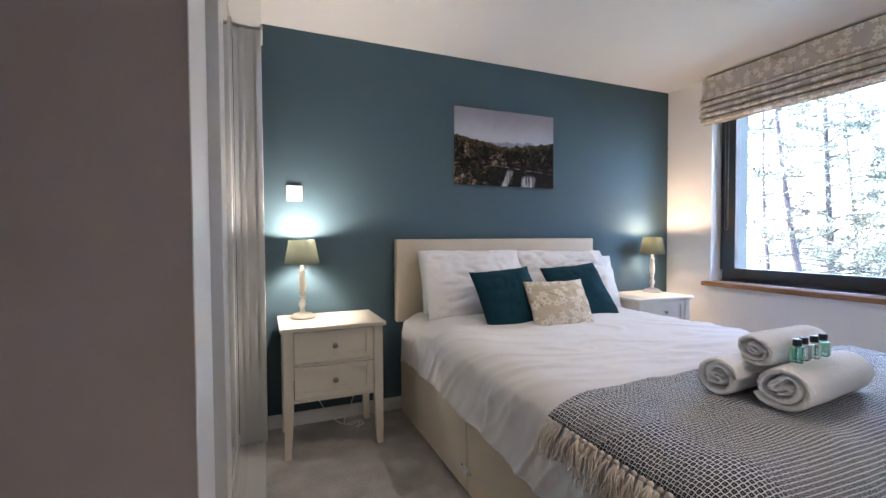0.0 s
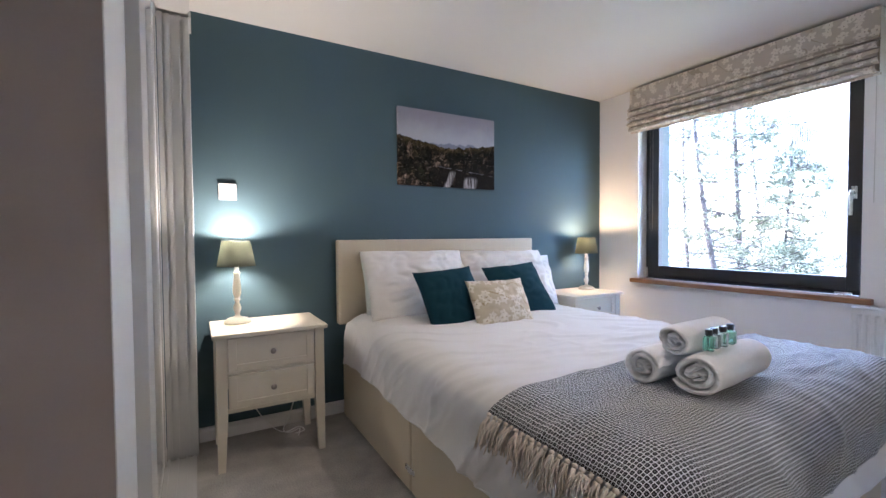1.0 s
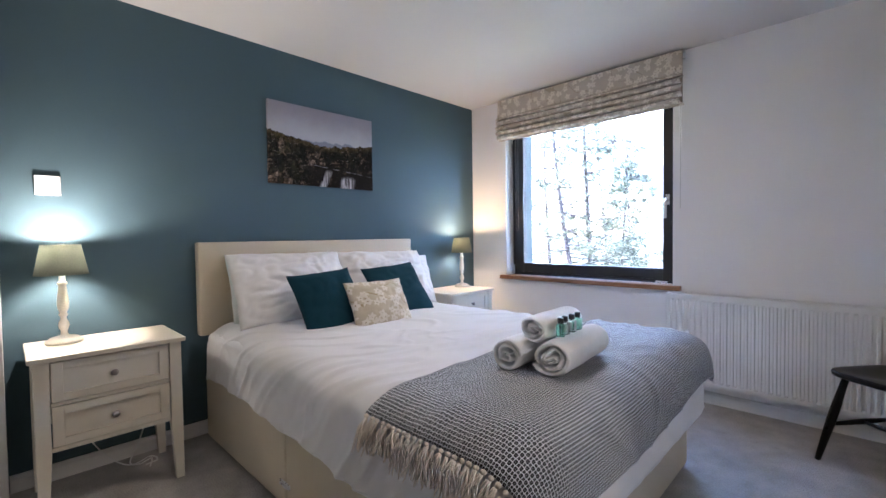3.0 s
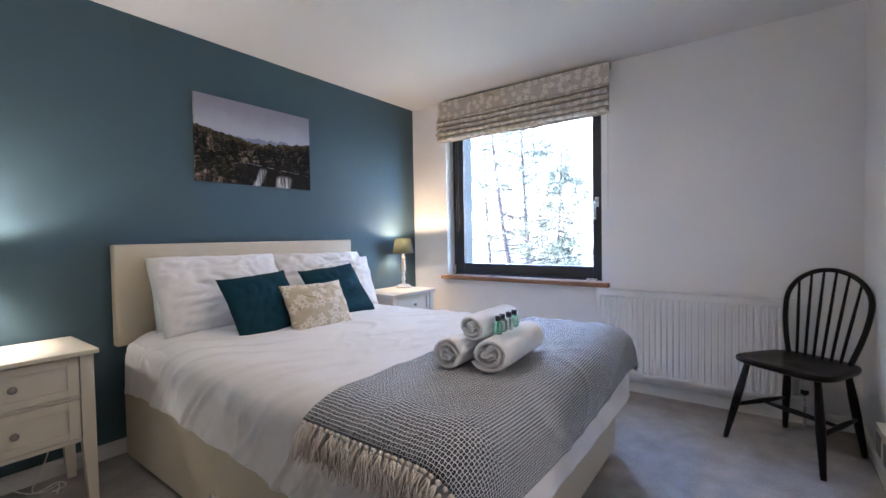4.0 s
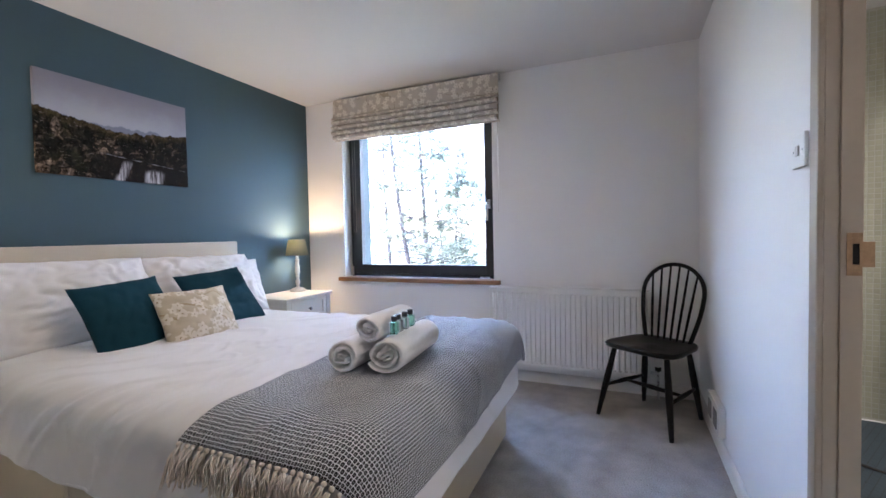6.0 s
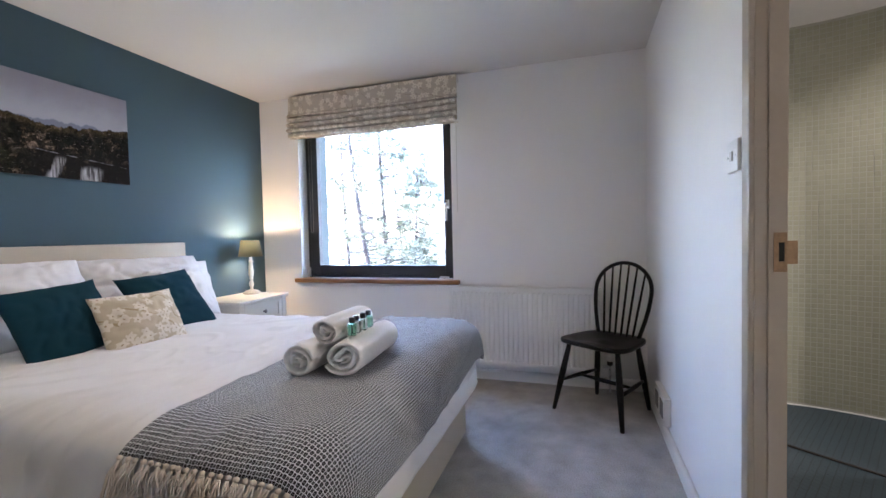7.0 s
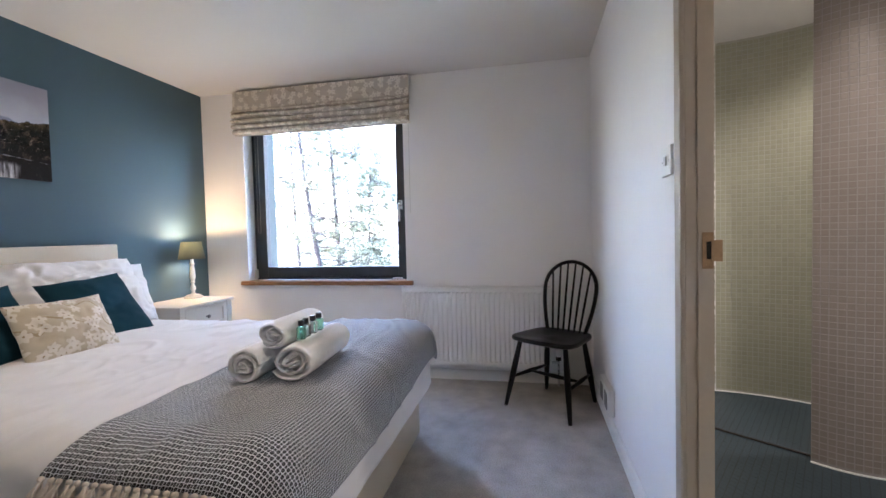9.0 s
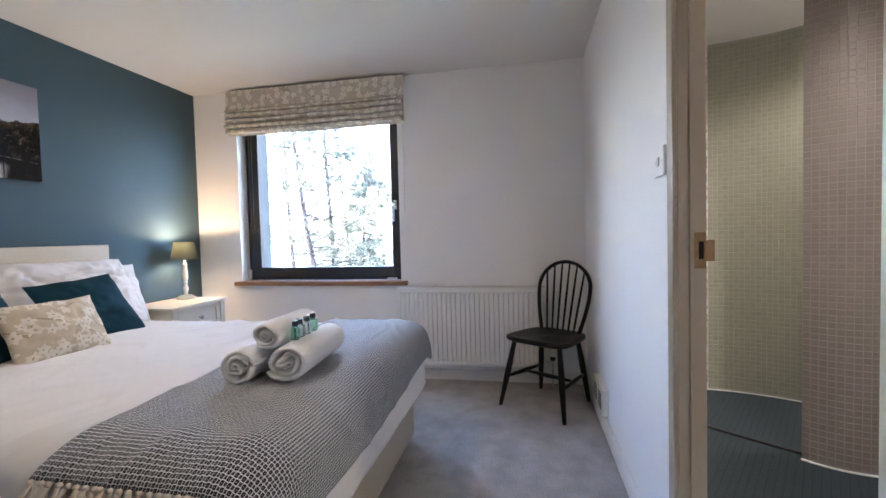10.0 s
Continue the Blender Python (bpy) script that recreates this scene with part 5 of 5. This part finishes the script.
# recessed downlights: one over the bed, two in the bathroom
def downlight(x, y, watts, colour, cone, label):
    d = thing("ceiling_light", pose(x, y, H), label, "ceiling light", "recessed downlights")
    part("ring", lathe([(0.045, -0.001), (0.045, -0.008), (0.034, -0.010), (0.032, -0.001)], 28, caps=False), PLASTIC, d)
    part("lamp", lathe([(0.031, -0.001), (0.031, -0.004)], 24), BULB, d)
    data = bpy.data.lights.new("downlight", "SPOT")
    data.energy, data.color, data.spot_size, data.spot_blend, data.shadow_soft_size = watts, colour, radians(cone), 0.6, 0.03
    ob = new("downlight", data)
    ob.location = (x, y, H - 0.015)


downlight(-1.60, -1.38, 0.50, (1.0, 0.80, 0.56), 165, "round recessed downlight in the bedroom ceiling above the bed")
downlight(-0.72, -4.60, 1.75, (1.0, 0.90, 0.72), 150, "round recessed downlight in the bathroom ceiling")
downlight(-1.80, -3.80, 1.15, (1.0, 0.90, 0.72), 150, "round recessed downlight in the bathroom ceiling")


# ---- outside the window ----
GROUND = mat("grass_ground", (0.13, 0.14, 0.09), 0.95, vary=0.2, scale=0.4, grain=8, bump=0.3, depth=0.05)
gb = bmesh.new()
bmesh.ops.create_grid(gb, x_segments=8, y_segments=8, size=1500)
gr = structure("ground", gb, GROUND, "open grassy ground outside")
gr.location = (0, 0, -3.0)
BARK = mat("pine_bark", (0.060, 0.048, 0.044), 0.95, vary=0.25, scale=6, grain=30, bump=0.8, depth=0.02)
NEEDLES = mat("pine_needles", (0.115, 0.120, 0.078), 0.8, vary=0.3, scale=2, grain=20, bump=0, random_hue=0.8)
RENDER_WALL = mat("pale_render", (0.32, 0.32, 0.31), 0.85, vary=0.05, scale=2, grain=30, bump=0.1)
CLAD = mat("green_grey_cladding", (0.05, 0.062, 0.06), 0.7, vary=0.06, scale=4, grain=60, bump=0.1)
for y0, y1, z0, z1 in ((-0.400, 9.0, -3.0, 5.0), (-6.0, WY0 - 0.004, -3.0, 5.0), (WY0 - 0.004, WY1 + 0.004, -3.0, WZ0 - 0.02), (WY0 - 0.004, WY1 + 0.004, WZ1, 5.0)):
    structure("cladding", box(0.252, 0.375, y0, y1, z0, z1), CLAD, "green-grey outside cladding")


def pine(at, lean, height, radius, seed, crown_from, spread, count):
    rng = random.Random(seed)
    t = thing("pine_tree", pose(*at), "tall slender pine tree with loose sunlit crown", "tree", "pines outside")
    pts, rad = [], []
    for k in range(14):
        f = k / 13
        pts.append(Vector((lean[0] * f + 0.10 * math.sin(5 * f + seed), lean[1] * f + 0.10 * math.sin(4 * f + 2 * seed), height * f)))
        rad.append(radius * (1 - 0.8 * f) + 0.01)
    part("trunk", tube(pts, rad, 10), BARK, t, "", True)
    verts, faces = [], []
    limbs = bmesh.new()
    for k in range(count):
        f = crown_from + (1 - crown_from) * (k + rng.random()) / count
        i = min(12, int(f * 13))
        base = pts[i].lerp(pts[i + 1], f * 13 - i)
        a = rng.uniform(0, 6.283)
        long = spread * (1.15 - 0.75 * (f - crown_from) / (1 - crown_from)) * rng.uniform(0.5, 1.1)
        tip = base + Vector((math.cos(a) * long, math.sin(a) * long, rng.uniform(-0.25, 0.35) * long))
        midp = base.lerp(tip, 0.5) + Vector((0, 0, rng.uniform(-0.1, 0.12)))
        tube([base, midp, tip], [0.022, 0.014, 0.004], 5, limbs)
        for c in range(12):
            g = rng.uniform(0.3, 1.05)
            q = base.lerp(tip, g) + Vector((rng.gauss(0, 0.16), rng.gauss(0, 0.16), rng.gauss(0, 0.10)))
            for _ in range(16):
                d = Vector((rng.gauss(0, 1), rng.gauss(0, 1), rng.gauss(0.3, 0.8))).normalized()
                s = d.cross(Vector((rng.gauss(0, 1), rng.gauss(0, 1), rng.gauss(0, 1)))).normalized() * 0.012
                o = q + Vector((rng.gauss(0, 0.05), rng.gauss(0, 0.05), rng.gauss(0, 0.04)))
                ln = rng.uniform(0.06, 0.13)
                j = len(verts)
                verts += [o - s, o + s, o + d * ln + s * 0.3, o + d * ln - s * 0.3]
                faces.append((j, j + 1, j + 2, j + 3))
    part("limbs", limbs, BARK, t)
    me = bpy.data.meshes.new("crown")
    me.from_pydata([tuple(v) for v in verts], [], faces)
    me.materials.append(NEEDLES)
    cr = new("crown", me)
    cr.parent = t


pine((8.0, 2.52, -3.0), (0.15, 1.65, 0), 9.0, 0.085, 3, 0.20, 2.2, 80)
pine((9.2, 3.25, -3.0), (0.0, 0.10, 0), 9.5, 0.090, 8, 0.20, 2.2, 80)


pine((11.0, 5.6, -3.0), (0.3, 0.3, 0), 9.5, 0.07, 21, 0.18, 2.2, 60)
pine((13.5, 4.45, -3.0), (-0.3, 0.4, 0), 10.0, 0.045, 27, 0.15, 2.3, 60)
pine((10.0, 2.75, -3.0), (0.2, -0.2, 0), 6.2, 0.045, 51, 0.25, 1.3, 60)
pine((17.0, 5.0, -3.0), (0.0, 0.2, 0), 10.5, 0.05, 39, 0.15, 2.6, 56)


def far_building():
    t = thing("apartment_building", Matrix(), "pale rendered building with a dark balcony seen outside", "building")
    part("wall", box(12.0, 22.0, -16.0, 2.46, -3.0, 15.0, 0.02), RENDER_WALL, t)
    part("roof", box(11.7, 22.3, -16.3, 2.9, 15.0, 15.3, 0.02), CLAD, t)
    bal = part("balcony", box(11.2, 13.2, 2.46, 2.89, 2.85, 2.95, 0.01), ANTHRACITE, t, "dark steel balcony")
    rail = bmesh.new()
    for k in range(8):
        tube([(11.22, 2.50 + k * 0.053, 2.95), (11.22, 2.50 + k * 0.053, 4.05)], 0.014, 6, rail)
    for k in range(14):
        tube([(11.25 + k * 0.15, 2.87, 2.95), (11.25 + k * 0.15, 2.87, 4.05)], 0.014, 6, rail)
    box(11.2, 13.2, 2.85, 2.89, 4.05, 4.10, bm=rail)
    box(11.2, 11.24, 2.46, 2.89, 4.05, 4.10, bm=rail)
    part("railing", rail, ANTHRACITE, bal)
    for z in (0.3, 3.1, 5.9, 8.7, 11.5):
        win = part("window", box(11.985, 12.03, 0.4, 1.7, z, z + 1.4), ANTHRACITE, t)
        part("pane", box(11.98, 12.0, 0.48, 1.62, z + 0.08, z + 1.32), CHROME, win)


far_building()
